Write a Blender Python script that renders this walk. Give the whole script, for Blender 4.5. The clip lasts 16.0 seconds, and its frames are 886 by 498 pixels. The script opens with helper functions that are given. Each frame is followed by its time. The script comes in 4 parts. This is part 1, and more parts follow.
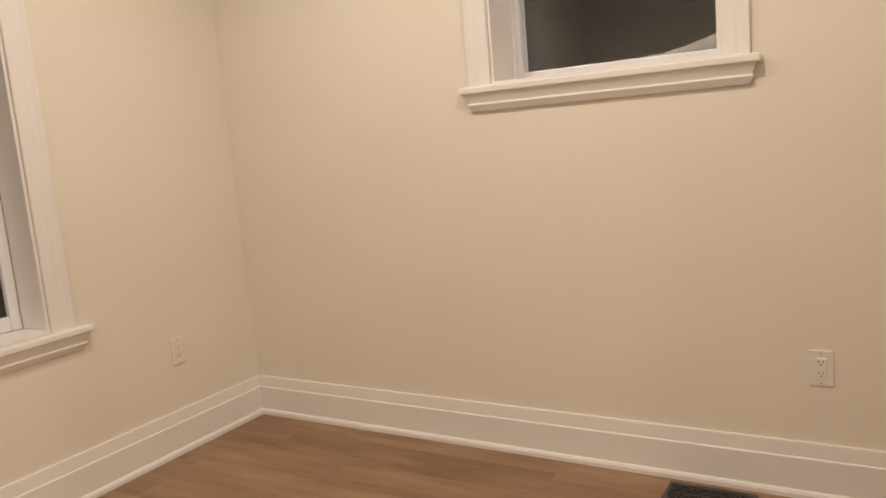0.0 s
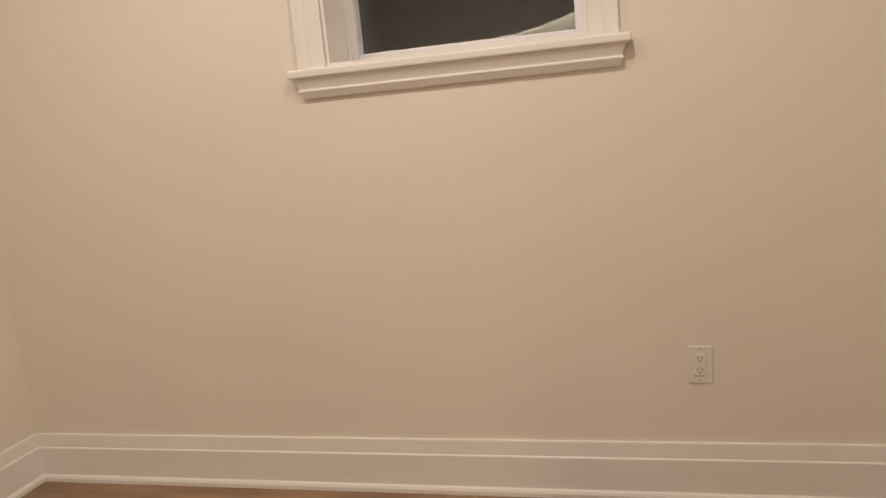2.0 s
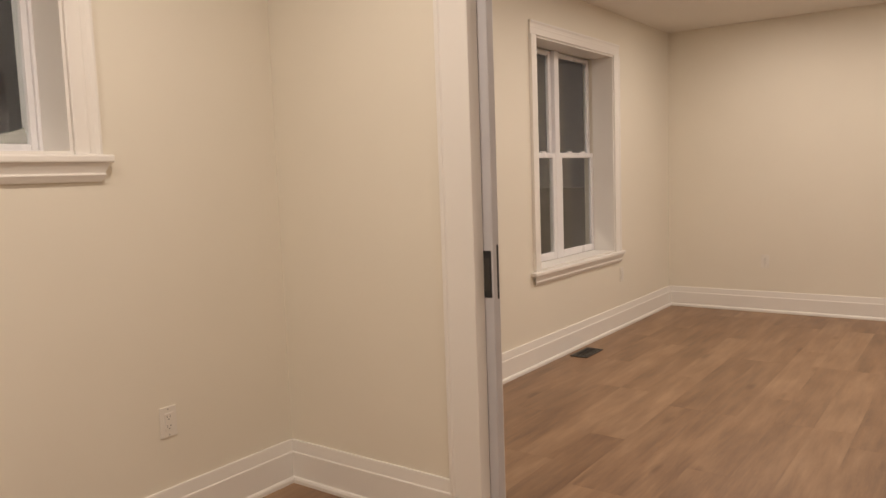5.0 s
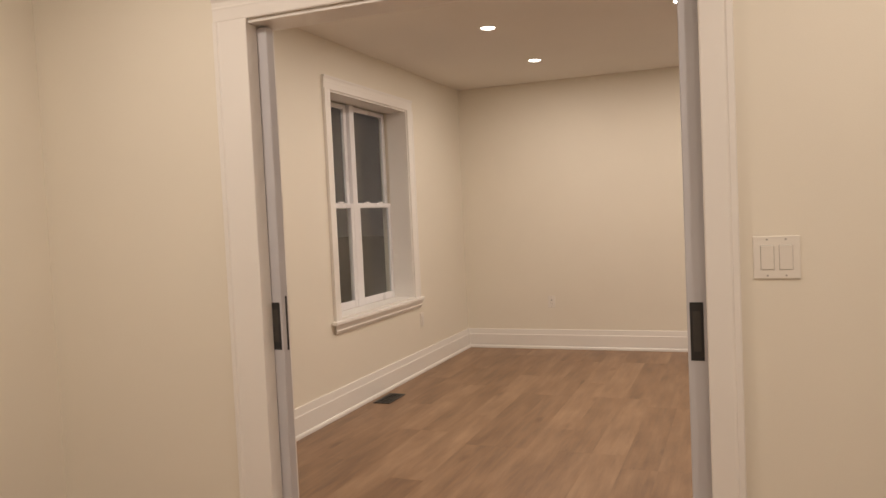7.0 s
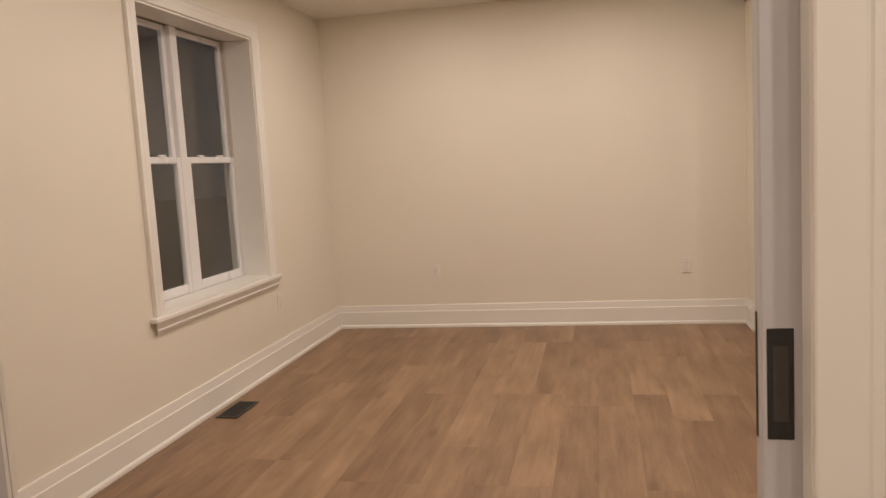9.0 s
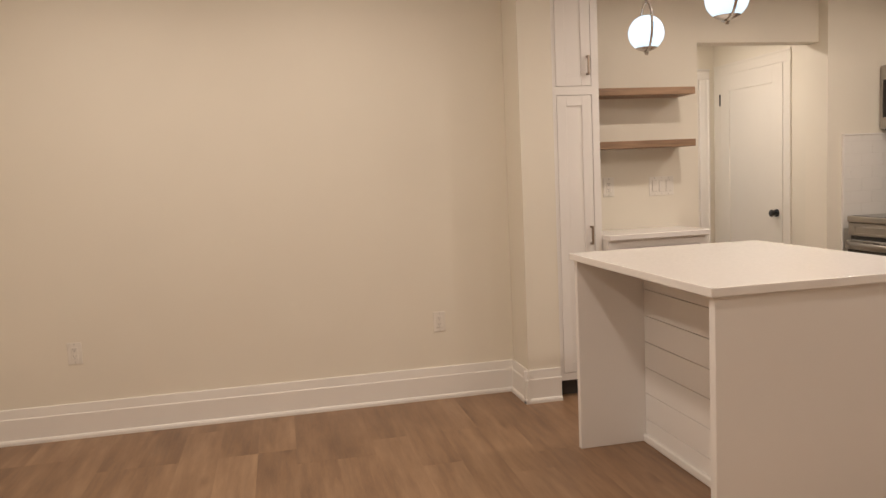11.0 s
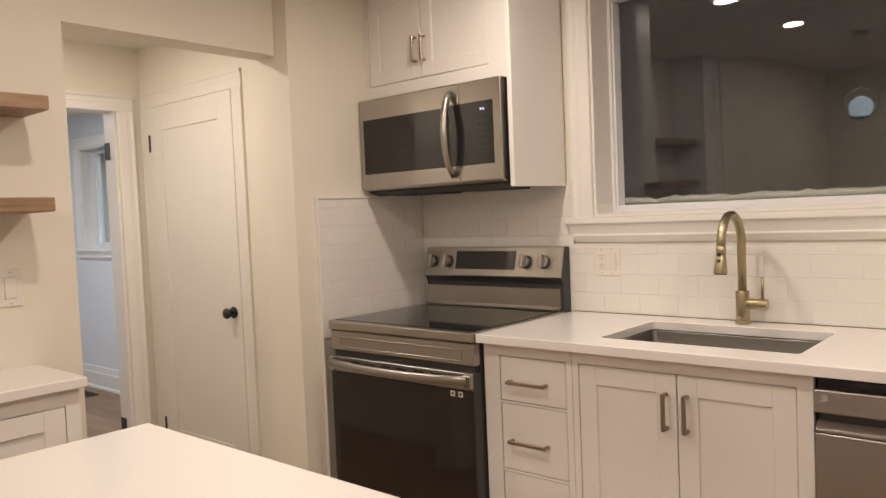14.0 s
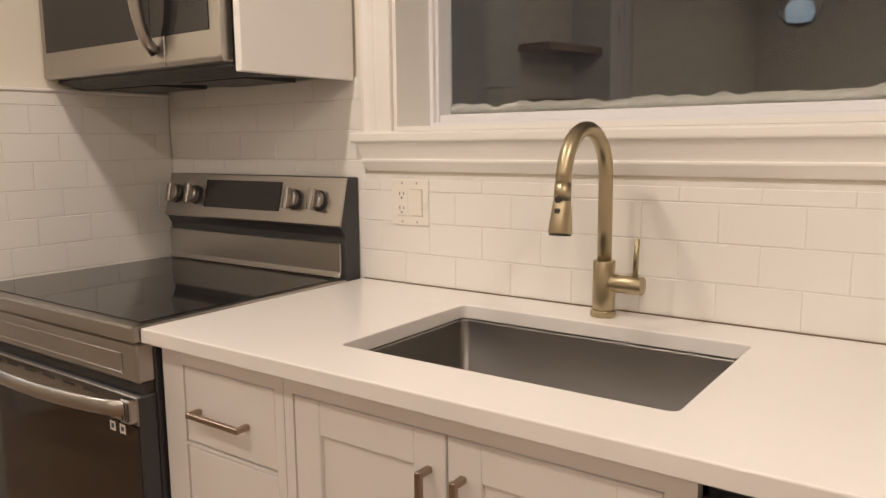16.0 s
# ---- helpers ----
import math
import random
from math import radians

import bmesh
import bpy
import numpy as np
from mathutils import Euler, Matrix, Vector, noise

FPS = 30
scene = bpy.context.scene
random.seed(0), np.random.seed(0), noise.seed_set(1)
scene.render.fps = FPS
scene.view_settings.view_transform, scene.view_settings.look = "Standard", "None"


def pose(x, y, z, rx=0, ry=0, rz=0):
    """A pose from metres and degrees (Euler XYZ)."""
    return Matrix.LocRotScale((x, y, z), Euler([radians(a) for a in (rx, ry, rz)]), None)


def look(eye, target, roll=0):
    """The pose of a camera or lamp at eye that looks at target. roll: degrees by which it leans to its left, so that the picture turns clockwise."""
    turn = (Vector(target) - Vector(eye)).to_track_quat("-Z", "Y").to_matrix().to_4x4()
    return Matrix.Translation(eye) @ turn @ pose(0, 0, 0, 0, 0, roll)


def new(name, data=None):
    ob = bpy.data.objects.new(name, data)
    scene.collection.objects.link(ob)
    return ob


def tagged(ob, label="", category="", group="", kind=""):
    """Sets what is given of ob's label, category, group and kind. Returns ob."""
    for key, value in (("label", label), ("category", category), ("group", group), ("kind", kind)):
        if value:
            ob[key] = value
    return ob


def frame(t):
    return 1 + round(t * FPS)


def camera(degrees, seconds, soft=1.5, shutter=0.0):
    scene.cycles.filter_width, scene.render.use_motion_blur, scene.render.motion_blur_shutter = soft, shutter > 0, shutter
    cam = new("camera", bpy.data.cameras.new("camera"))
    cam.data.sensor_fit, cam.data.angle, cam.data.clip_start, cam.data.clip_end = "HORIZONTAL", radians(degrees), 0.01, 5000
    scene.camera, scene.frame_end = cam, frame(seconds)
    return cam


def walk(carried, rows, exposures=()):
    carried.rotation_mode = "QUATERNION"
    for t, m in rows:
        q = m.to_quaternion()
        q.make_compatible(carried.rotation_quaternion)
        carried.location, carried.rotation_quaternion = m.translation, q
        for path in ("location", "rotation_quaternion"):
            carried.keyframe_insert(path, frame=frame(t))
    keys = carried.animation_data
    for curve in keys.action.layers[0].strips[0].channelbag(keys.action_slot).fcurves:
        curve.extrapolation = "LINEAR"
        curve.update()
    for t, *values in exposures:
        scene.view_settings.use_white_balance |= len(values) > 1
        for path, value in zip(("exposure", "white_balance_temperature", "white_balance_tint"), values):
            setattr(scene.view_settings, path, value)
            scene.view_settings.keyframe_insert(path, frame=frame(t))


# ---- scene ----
cam = camera(61.0, 16.0)
PATH = [
    (0, (0.907, -0.374, 1.248), (-0.119, 1.317, 0.951), -4.9),
    (0.5, (0.93, -0.35, 1.243), (0.006, 1.393, 0.914), -5.0),
    (1, (0.925, -0.302, 1.249), (0.1, 1.49, 0.918), -5.1),
    (1.5, (0.826, -0.2, 1.246), (0.112, 1.639, 0.921), -5.2),
    (2, (0.547, -0.111, 1.236), (0.053, 1.795, 0.887), -5.5),
    (2.5, (0.284, 0.044, 1.225), (0.106, 2.0, 0.849), -6.0),
    (3, (0.046, 0.176, 1.231), (0.314, 2.118, 0.832), -5.7),
    (3.5, (-0.249, 0.154, 1.238), (0.515, 1.964, 0.861), -4.7),
    (4, (-0.451, -0.058, 1.271), (0.712, 1.535, 0.945), -3.4),
    (4.5, (-0.685, -0.218, 1.304), (0.761, 1.14, 1.047), -2.5),
    (5, (-0.861, -0.294, 1.309), (0.748, 0.879, 1.112), -2.0),
    (5.2, (-0.902, -0.334, 1.314), (0.755, 0.773, 1.142), -2.0),
    (7.5, (-0.857, -0.403, 1.316), (1.019, 0.281, 1.2), -3.0),
    (8, (-0.605, -0.32, 1.298), (1.287, 0.309, 1.138), -3.4),
    (10.5, (1.52, 0.244, 1.301), (3.5, 0.067, 1.085), -2.5),
    (11, (1.93, 0.203, 1.299), (3.875, -0.217, 1.099), -2.6),
    (11.5, (2.326, 0.146, 1.297), (4.209, -0.504, 1.12), -2.9),
    (12, (2.69, -0.058, 1.31), (4.512, -0.869, 1.159), -3.0),
    (12.5, (3.026, -0.286, 1.327), (4.773, -1.251, 1.204), -2.9),
    (13, (3.294, -0.628, 1.325), (4.948, -1.748, 1.22), -2.7),
    (13.5, (3.488, -0.96, 1.325), (4.987, -2.282, 1.241), -2.5),
    (14, (3.594, -1.241, 1.334), (4.899, -2.755, 1.243), -2.4),
    (14.5, (3.585, -1.537, 1.309), (4.71, -3.187, 1.201), -2.2),
    (15, (3.619, -1.846, 1.283), (4.602, -3.582, 1.134), -1.7),
    (15.5, (3.76, -2.14, 1.282), (4.736, -3.873, 1.072), -0.9),
    (16, (3.887, -2.451, 1.273), (5.044, -4.057, 0.989), -0.6),
]
walk(cam, [(t, look(eye, target, roll)) for t, eye, target, roll in PATH],
     exposures=[(0.0, 0.06), (1.2, 0.03), (2.5, -0.10), (4.0, -0.03), (5.0, -0.03), (8.0, -0.06), (11.0, -0.08), (12.5, -0.22), (13.1, -0.20), (13.5, -0.16), (14.0, -0.04), (15.0, 0.04), (16.0, 0.0)])

# ---- world and lights ----
world = bpy.data.worlds.new("night")
scene.world = world
world.use_nodes = True
world.node_tree.nodes["Background"].inputs[0].default_value = (0.05, 0.055, 0.07, 1)
world.node_tree.nodes["Background"].inputs[1].default_value = 0.20

CEIL, KCEIL = 2.53, 2.34
WARM, COOL = (1.0, 0.852, 0.735), (0.88, 0.94, 1.0)
ROOM_POTS = [(-0.75, 1.20), (0.38, 1.20), (-0.75, -0.90), (0.38, -0.90)]
LIVING_POTS = [(2.67, 1.1), (3.88, 1.1), (5.09, 1.1), (2.67, -0.11), (3.88, -0.11), (5.09, -0.11)]
KITCHEN_POTS = [(3.60, -3.08), (5.05, -3.08), (3.60, -2.10), (5.05, -2.10)]
# Unseen hall light, added to brighten the hallway door.
HALL_FILL_POTS = [(6.8, -2.55)]
POT_WATTS = {"office": 11.9, "living": 8.8, "kitchen": 8.6, "hall": 10.5}


def disc_lamp(x, y, z, watts, colour=WARM, size=0.11):
    data = bpy.data.lights.new("disc_area_lamp", "AREA")
    data.shape, data.size, data.energy, data.color = "DISK", size, watts, colour
    data.spread = radians(180)
    lamp = new("disc_area_lamp", data)
    lamp.location = (x, y, z)
    return lamp


for group, places, z in (("office", ROOM_POTS, CEIL), ("living", LIVING_POTS, CEIL), ("kitchen", KITCHEN_POTS, KCEIL), ("hall", HALL_FILL_POTS, 2.30)):
    for px, py in places:
        disc_lamp(px, py, z - 0.012, POT_WATTS[group], (1.0, 0.875, 0.79) if group == "hall" else WARM)
# Unseen washroom lamp, added for the cool light in the doorway; has no fixture.
disc_lamp(9.1, -2.9, 2.26, 24.0, COOL, 0.3)

# ---- materials ----


def material(name, colour, rough=0.5, metal=0.0, **inputs):
    m = bpy.data.materials.new(name)
    m.use_nodes = True
    b = m.node_tree.nodes["Principled BSDF"]
    b.inputs["Base Color"].default_value = (*colour, 1)
    b.inputs["Roughness"].default_value = rough
    b.inputs["Metallic"].default_value = metal
    for key, value in inputs.items():
        b.inputs[key.replace("_", " ")].default_value = value
    return m


def vary(m, scale, amount, rough_amount=0.0, bump=0.0, stretch=(1, 1, 1), detail=4.0, scale2=None, per_object=0.0, bump_scale=None):
    """Colour variation at two scales, roughness variation and fine relief, in metres."""
    t = m.node_tree
    b = t.nodes["Principled BSDF"]
    base = tuple(b.inputs["Base Color"].default_value)
    co = t.nodes.new("ShaderNodeTexCoord")
    mp = t.nodes.new("ShaderNodeMapping")
    mp.inputs["Scale"].default_value = stretch
    info = t.nodes.new("ShaderNodeObjectInfo")
    shift = t.nodes.new("ShaderNodeVectorMath")
    shift.operation = "MULTIPLY_ADD"
    t.links.new(info.outputs["Random"], shift.inputs[0])
    shift.inputs[1].default_value = (37.0, 53.0, 11.0)
    t.links.new(co.outputs["Object"], shift.inputs[2])
    t.links.new(shift.outputs[0], mp.inputs["Vector"])
    n1 = t.nodes.new("ShaderNodeTexNoise")
    n1.inputs["Scale"].default_value, n1.inputs["Detail"].default_value = scale, detail
    n2 = t.nodes.new("ShaderNodeTexNoise")
    n2.inputs["Scale"].default_value, n2.inputs["Detail"].default_value = scale2 or scale * 0.13, 2.0
    for n in (n1, n2):
        t.links.new(mp.outputs[0], n.inputs["Vector"])
    add = t.nodes.new("ShaderNodeMath")
    add.operation = "ADD"
    t.links.new(n1.outputs["Fac"], add.inputs[0])
    t.links.new(n2.outputs["Fac"], add.inputs[1])
    fac = add.outputs[0]
    if per_object:
        more = t.nodes.new("ShaderNodeMath")
        more.operation = "MULTIPLY_ADD"
        t.links.new(info.outputs["Random"], more.inputs[0])
        more.inputs[1].default_value = per_object
        t.links.new(fac, more.inputs[2])
        fac = more.outputs[0]
    ramp = t.nodes.new("ShaderNodeMapRange")
    ramp.inputs["From Min"].default_value, ramp.inputs["From Max"].default_value = 0.6, 1.4 + per_object
    ramp.inputs["To Min"].default_value, ramp.inputs["To Max"].default_value = 1 - amount, 1 + amount
    t.links.new(fac, ramp.inputs["Value"])
    mul = t.nodes.new("ShaderNodeVectorMath")
    mul.operation = "SCALE"
    mul.inputs[0].default_value = base[:3]
    t.links.new(ramp.outputs[0], mul.inputs["Scale"])
    t.links.new(mul.outputs[0], b.inputs["Base Color"])
    if rough_amount:
        rr = t.nodes.new("ShaderNodeMapRange")
        r0 = b.inputs["Roughness"].default_value
        rr.inputs["From Min"].default_value, rr.inputs["From Max"].default_value = 0.3, 0.7
        rr.inputs["To Min"].default_value, rr.inputs["To Max"].default_value = max(r0 - rough_amount, 0.02), r0 + rough_amount
        t.links.new(n1.outputs["Fac"], rr.inputs["Value"])
        t.links.new(rr.outputs[0], b.inputs["Roughness"])
    if bump:
        nb = n1
        if bump_scale:
            nb = t.nodes.new("ShaderNodeTexNoise")
            nb.inputs["Scale"].default_value, nb.inputs["Detail"].default_value = bump_scale, 3.0
            t.links.new(mp.outputs[0], nb.inputs["Vector"])
        bp = t.nodes.new("ShaderNodeBump")
        bp.inputs["Strength"].default_value, bp.inputs["Distance"].default_value = bump, 0.002
        t.links.new(nb.outputs["Fac"], bp.inputs["Height"])
        t.links.new(bp.outputs[0], b.inputs["Normal"])
    return m


def oak_plank():
    """Oak-look vinyl: soft cathedral streaks, cloudy patches, small knots, a tone for each plank."""
    m = material("oak_plank", (0.25, 0.15, 0.085), 0.42)
    t = m.node_tree
    b = t.nodes["Principled BSDF"]

    def node(kind, **values):
        n = t.nodes.new(kind)
        for key, value in values.items():
            n.inputs[key.replace("_", " ")].default_value = value
        return n

    def maths(op, a, c, d=None):
        n = t.nodes.new("ShaderNodeMath")
        n.operation = op
        for k, v in enumerate((a, c, d)):
            if v is None:
                continue
            if isinstance(v, (int, float)):
                n.inputs[k].default_value = v
            else:
                t.links.new(v, n.inputs[k])
        return n.outputs[0]
    co = t.nodes.new("ShaderNodeTexCoord")
    info = t.nodes.new("ShaderNodeObjectInfo")
    shift = t.nodes.new("ShaderNodeVectorMath")
    shift.operation = "MULTIPLY_ADD"
    t.links.new(info.outputs["Random"], shift.inputs[0])
    shift.inputs[1].default_value = (37.0, 53.0, 11.0)
    t.links.new(co.outputs["Object"], shift.inputs[2])

    def stretched(scale):
        mp = node("ShaderNodeMapping", Scale=scale)
        t.links.new(shift.outputs[0], mp.inputs["Vector"])
        return mp.outputs[0]
    cloud = node("ShaderNodeTexNoise", Scale=2.6, Detail=3.0, Distortion=0.15)
    t.links.new(stretched((0.85, 3.6, 1)), cloud.inputs["Vector"])
    streak = node("ShaderNodeTexNoise", Scale=5.0, Detail=9.0, Roughness=0.60, Distortion=0.10)
    t.links.new(stretched((0.60, 6.5, 1)), streak.inputs["Vector"])
    grain = node("ShaderNodeTexNoise", Scale=30.0, Detail=6.0)
    t.links.new(stretched((0.8, 9.0, 1)), grain.inputs["Vector"])
    knot = node("ShaderNodeTexVoronoi", Scale=1.0)
    t.links.new(stretched((1.7, 5.2, 1)), knot.inputs["Vector"])
    spot = node("ShaderNodeMapRange", From_Min=0.03, From_Max=0.16, To_Min=-0.30, To_Max=0.0)
    t.links.new(knot.outputs["Distance"], spot.inputs["Value"])
    v = maths("MULTIPLY_ADD", cloud.outputs["Fac"], 0.85, -0.425)
    v = maths("MULTIPLY_ADD", streak.outputs["Fac"], 0.75, v)
    v = maths("MULTIPLY_ADD", grain.outputs["Fac"], 0.22, v)
    v = maths("MULTIPLY_ADD", info.outputs["Random"], 0.24, v)
    v = maths("ADD", v, spot.outputs[0])
    ramp = t.nodes.new("ShaderNodeValToRGB")
    ramp.color_ramp.elements[0].position, ramp.color_ramp.elements[0].color = 0.25, (0.160, 0.090, 0.049, 1)
    ramp.color_ramp.elements[1].position, ramp.color_ramp.elements[1].color = 0.95, (0.385, 0.245, 0.145, 1)
    mid = ramp.color_ramp.elements.new(0.58)
    mid.color = (0.262, 0.154, 0.086, 1)
    t.links.new(v, ramp.inputs["Fac"])
    t.links.new(ramp.outputs["Color"], b.inputs["Base Color"])
    rough = node("ShaderNodeMapRange", To_Min=0.34, To_Max=0.50)
    t.links.new(streak.outputs["Fac"], rough.inputs["Value"])
    t.links.new(rough.outputs[0], b.inputs["Roughness"])
    bp = node("ShaderNodeBump", Strength=0.10, Distance=0.002)
    t.links.new(grain.outputs["Fac"], bp.inputs["Height"])
    t.links.new(bp.outputs[0], b.inputs["Normal"])
    return m


WALL = vary(material("wall_paint", (0.80, 0.75, 0.645), 0.62), 3.0, 0.02, 0.05, 0.12, bump_scale=260.0)
CEILING = vary(material("ceiling_paint", (0.78, 0.74, 0.68), 0.85), 3.0, 0.02, 0, 0.15, bump_scale=200.0)
TRIM = vary(material("trim_paint", (0.83, 0.80, 0.755), 0.36), 5.0, 0.012, 0.015, 0.02, bump_scale=140.0)
CABINET = vary(material("cabinet_paint", (0.83, 0.80, 0.765), 0.40), 4.0, 0.012, 0.015, 0.02, bump_scale=120.0)
QUARTZ = vary(material("white_quartz", (0.83, 0.80, 0.765), 0.17), 60.0, 0.006, 0.02, 0.0, scale2=3.0)
TILE = vary(material("glazed_tile", (0.82, 0.795, 0.75), 0.16), 6.0, 0.012, 0.04, 0.22, bump_scale=14.0, per_object=0.3)
GROUT = vary(material("grout", (0.74, 0.71, 0.665), 0.85), 90.0, 0.06)
OAK = oak_plank()
SHELF_WOOD = vary(material("walnut_shelf", (0.29, 0.18, 0.108), 0.45), 12.0, 0.50, 0.06, 0.15, stretch=(4, 0.5, 6), detail=7.0, scale2=2.5)
SUBFLOOR = vary(material("plank_joint", (0.17, 0.10, 0.06), 0.8), 20.0, 0.1)
STEEL = vary(material("brushed_steel", (0.42, 0.397, 0.368), 0.29, 1.0), 3.0, 0.012, 0.015)
DARK_STEEL = vary(material("sink_steel", (0.30, 0.29, 0.28), 0.33, 1.0), 4.0, 0.03, 0.02)
BLACK_GLASS = vary(material("black_glass", (0.018, 0.017, 0.017), 0.06), 2.0, 0.15, 0.02)
OVEN_GLASS = vary(material("smoked_oven_glass", (0.020, 0.016, 0.013), 0.09), 2.0, 0.3, 0.02)
BLACK_PLASTIC = vary(material("black_plastic", (0.035, 0.035, 0.038), 0.42), 30.0, 0.1, 0.05, 0.05)
BLACK_METAL = vary(material("black_metal", (0.03, 0.03, 0.03), 0.42, 0.2), 30.0, 0.15, 0.05)
BRASS = vary(material("brushed_brass", (0.47, 0.40, 0.265), 0.37, 1.0), 60.0, 0.06, 0.06, 0.04, stretch=(1, 1, 0.2))
BRONZE = vary(material("champagne_bronze", (0.37, 0.295, 0.235), 0.36, 1.0), 60.0, 0.06, 0.06)
CHROME = vary(material("brushed_nickel", (0.55, 0.52, 0.48), 0.22, 1.0), 40.0, 0.04, 0.04)
VINYL = vary(material("white_vinyl", (0.80, 0.79, 0.80), 0.30), 5.0, 0.015, 0.04)
PLASTIC = vary(material("white_plastic", (0.80, 0.76, 0.69), 0.30), 8.0, 0.01, 0.04)
SLOT = vary(material("dark_slot", (0.05, 0.045, 0.04), 0.6), 50.0, 0.1)
REGISTER = vary(material("dark_register_metal", (0.055, 0.05, 0.045), 0.45, 0.4), 40.0, 0.2, 0.08)
SNOW = vary(material("snow", (0.24, 0.225, 0.205), 0.8), 25.0, 0.06, 0.0, 0.5)
NIGHT = vary(material("night_siding", (0.10, 0.10, 0.11), 0.8), 3.0, 0.2)
SOAP = vary(material("green_soap", (0.22, 0.46, 0.27), 0.15, 0.0, Transmission_Weight=0.5), 10.0, 0.1)
LABEL = vary(material("soap_label", (0.70, 0.76, 0.62), 0.4), 20.0, 0.05)
INK = vary(material("dark_print", (0.05, 0.07, 0.10), 0.5), 20.0, 0.05)
# White leaf paint, greyed and cooled because the pocket leaves stand unlit.
SHADED_DOOR_PAINT = vary(material("shaded_door_paint", (0.55, 0.54, 0.555), 0.36), 5.0, 0.02, 0.05, 0.05, bump_scale=90.0)
GREY_PRINT = vary(material("grey_print", (0.40, 0.37, 0.33), 0.4), 20.0, 0.05)
FAINT_PRINT = vary(material("faint_print", (0.026, 0.026, 0.026), 0.4), 20.0, 0.05)
# Brown that stands for the shade in the gap behind the counter.
GAP_SHADE = vary(material("counter_gap_shade", (0.20, 0.14, 0.09), 0.8), 20.0, 0.1)
# Near-black for toe kicks: the shade of their recess is in the colour.
SHADOW_LINE = vary(material("recess_shade", (0.06, 0.055, 0.05), 0.7), 20.0, 0.1)
COOL_WALL = vary(material("washroom_paint", (0.76, 0.77, 0.80), 0.6), 3.0, 0.02, 0.0, 0.1, bump_scale=200.0)

HALL_DOOR = vary(material("hall_door_paint", (0.81, 0.77, 0.69), 0.40), 5.0, 0.015, 0.03, 0.05, bump_scale=90.0)

GLASS = bpy.data.materials.new("window_glass")
GLASS.use_nodes = True
gb = GLASS.node_tree.nodes["Principled BSDF"]
gb.inputs["Base Color"].default_value = (0.93, 0.95, 0.94, 1)
gb.inputs["Roughness"].default_value = 0.0
gb.inputs["IOR"].default_value = 1.52
gb.inputs["Transmission Weight"].default_value = 1.0


def glow(name, colour, strength):
    m = bpy.data.materials.new(name)
    m.use_nodes = True
    b = m.node_tree.nodes["Principled BSDF"]
    b.inputs["Base Color"].default_value = (0.8, 0.8, 0.8, 1)
    b.inputs["Emission Color"].default_value = (*colour, 1)
    b.inputs["Emission Strength"].default_value = strength
    return m


POT_GLOW = glow("lit_diffuser", (1.0, 0.93, 0.85), 9.0)
GLOBE_GLOW = glow("lit_opal_glass", (0.50, 0.76, 1.0), 1.25)
CLOCK_GLOW = glow("blue_display", (0.35, 0.45, 1.0), 1.6)

# ---- building helpers ----
ORIGIN = {}


def finish(bm, bevel=0.0, segments=1):
    if bevel:
        bmesh.ops.bevel(bm, geom=list(bm.edges), offset=bevel, offset_type="OFFSET", segments=segments, profile=0.5, affect="EDGES", clamp_overlap=True)
    return bm


def box(x0, x1, y0, y1, z0, z1, bevel=0.0, segments=1, bm=None):
    """A box in world metres, its edges rounded; joined to bm if that is given."""
    own = bmesh.new()
    bmesh.ops.create_cube(own, size=1.0)
    s = ((x0 + x1) / 2, (y0 + y1) / 2, (z0 + z1) / 2)
    d = (abs(x1 - x0), abs(y1 - y0), abs(z1 - z0))
    for v in own.verts:
        v.co = Vector((s[0] + v.co.x * d[0], s[1] + v.co.y * d[1], s[2] + v.co.z * d[2]))
    finish(own, min(bevel, min(d) * 0.45), segments)
    if bm is None:
        return own
    join(bm, own)
    return bm


def join(bm, other):
    mesh = bpy.data.meshes.new("join")
    other.to_mesh(mesh)
    other.free()
    bm.from_mesh(mesh)
    bpy.data.meshes.remove(mesh)
    return bm


def cyl(a, b, r0, r1=None, n=24, bm=None, bevel=0.0):
    """A round bar from point a to point b."""
    a, b = Vector(a), Vector(b)
    own = bmesh.new()
    bmesh.ops.create_cone(own, cap_ends=True, segments=n, radius1=r0, radius2=r0 if r1 is None else r1, depth=(b - a).length)
    if bevel:
        caps = [e for e in own.edges if abs(e.verts[0].co.z - e.verts[1].co.z) < 1e-6]
        bmesh.ops.bevel(own, geom=caps, offset=bevel, offset_type="OFFSET", segments=2, profile=0.5, affect="EDGES", clamp_overlap=True)
    m = Matrix.Translation((a + b) / 2) @ (b - a).to_track_quat("Z", "Y").to_matrix().to_4x4()
    bmesh.ops.transform(own, matrix=m, verts=own.verts)
    for f in own.faces:
        f.smooth = len(f.verts) == 4
    if bm is None:
        return own
    return join(bm, own)


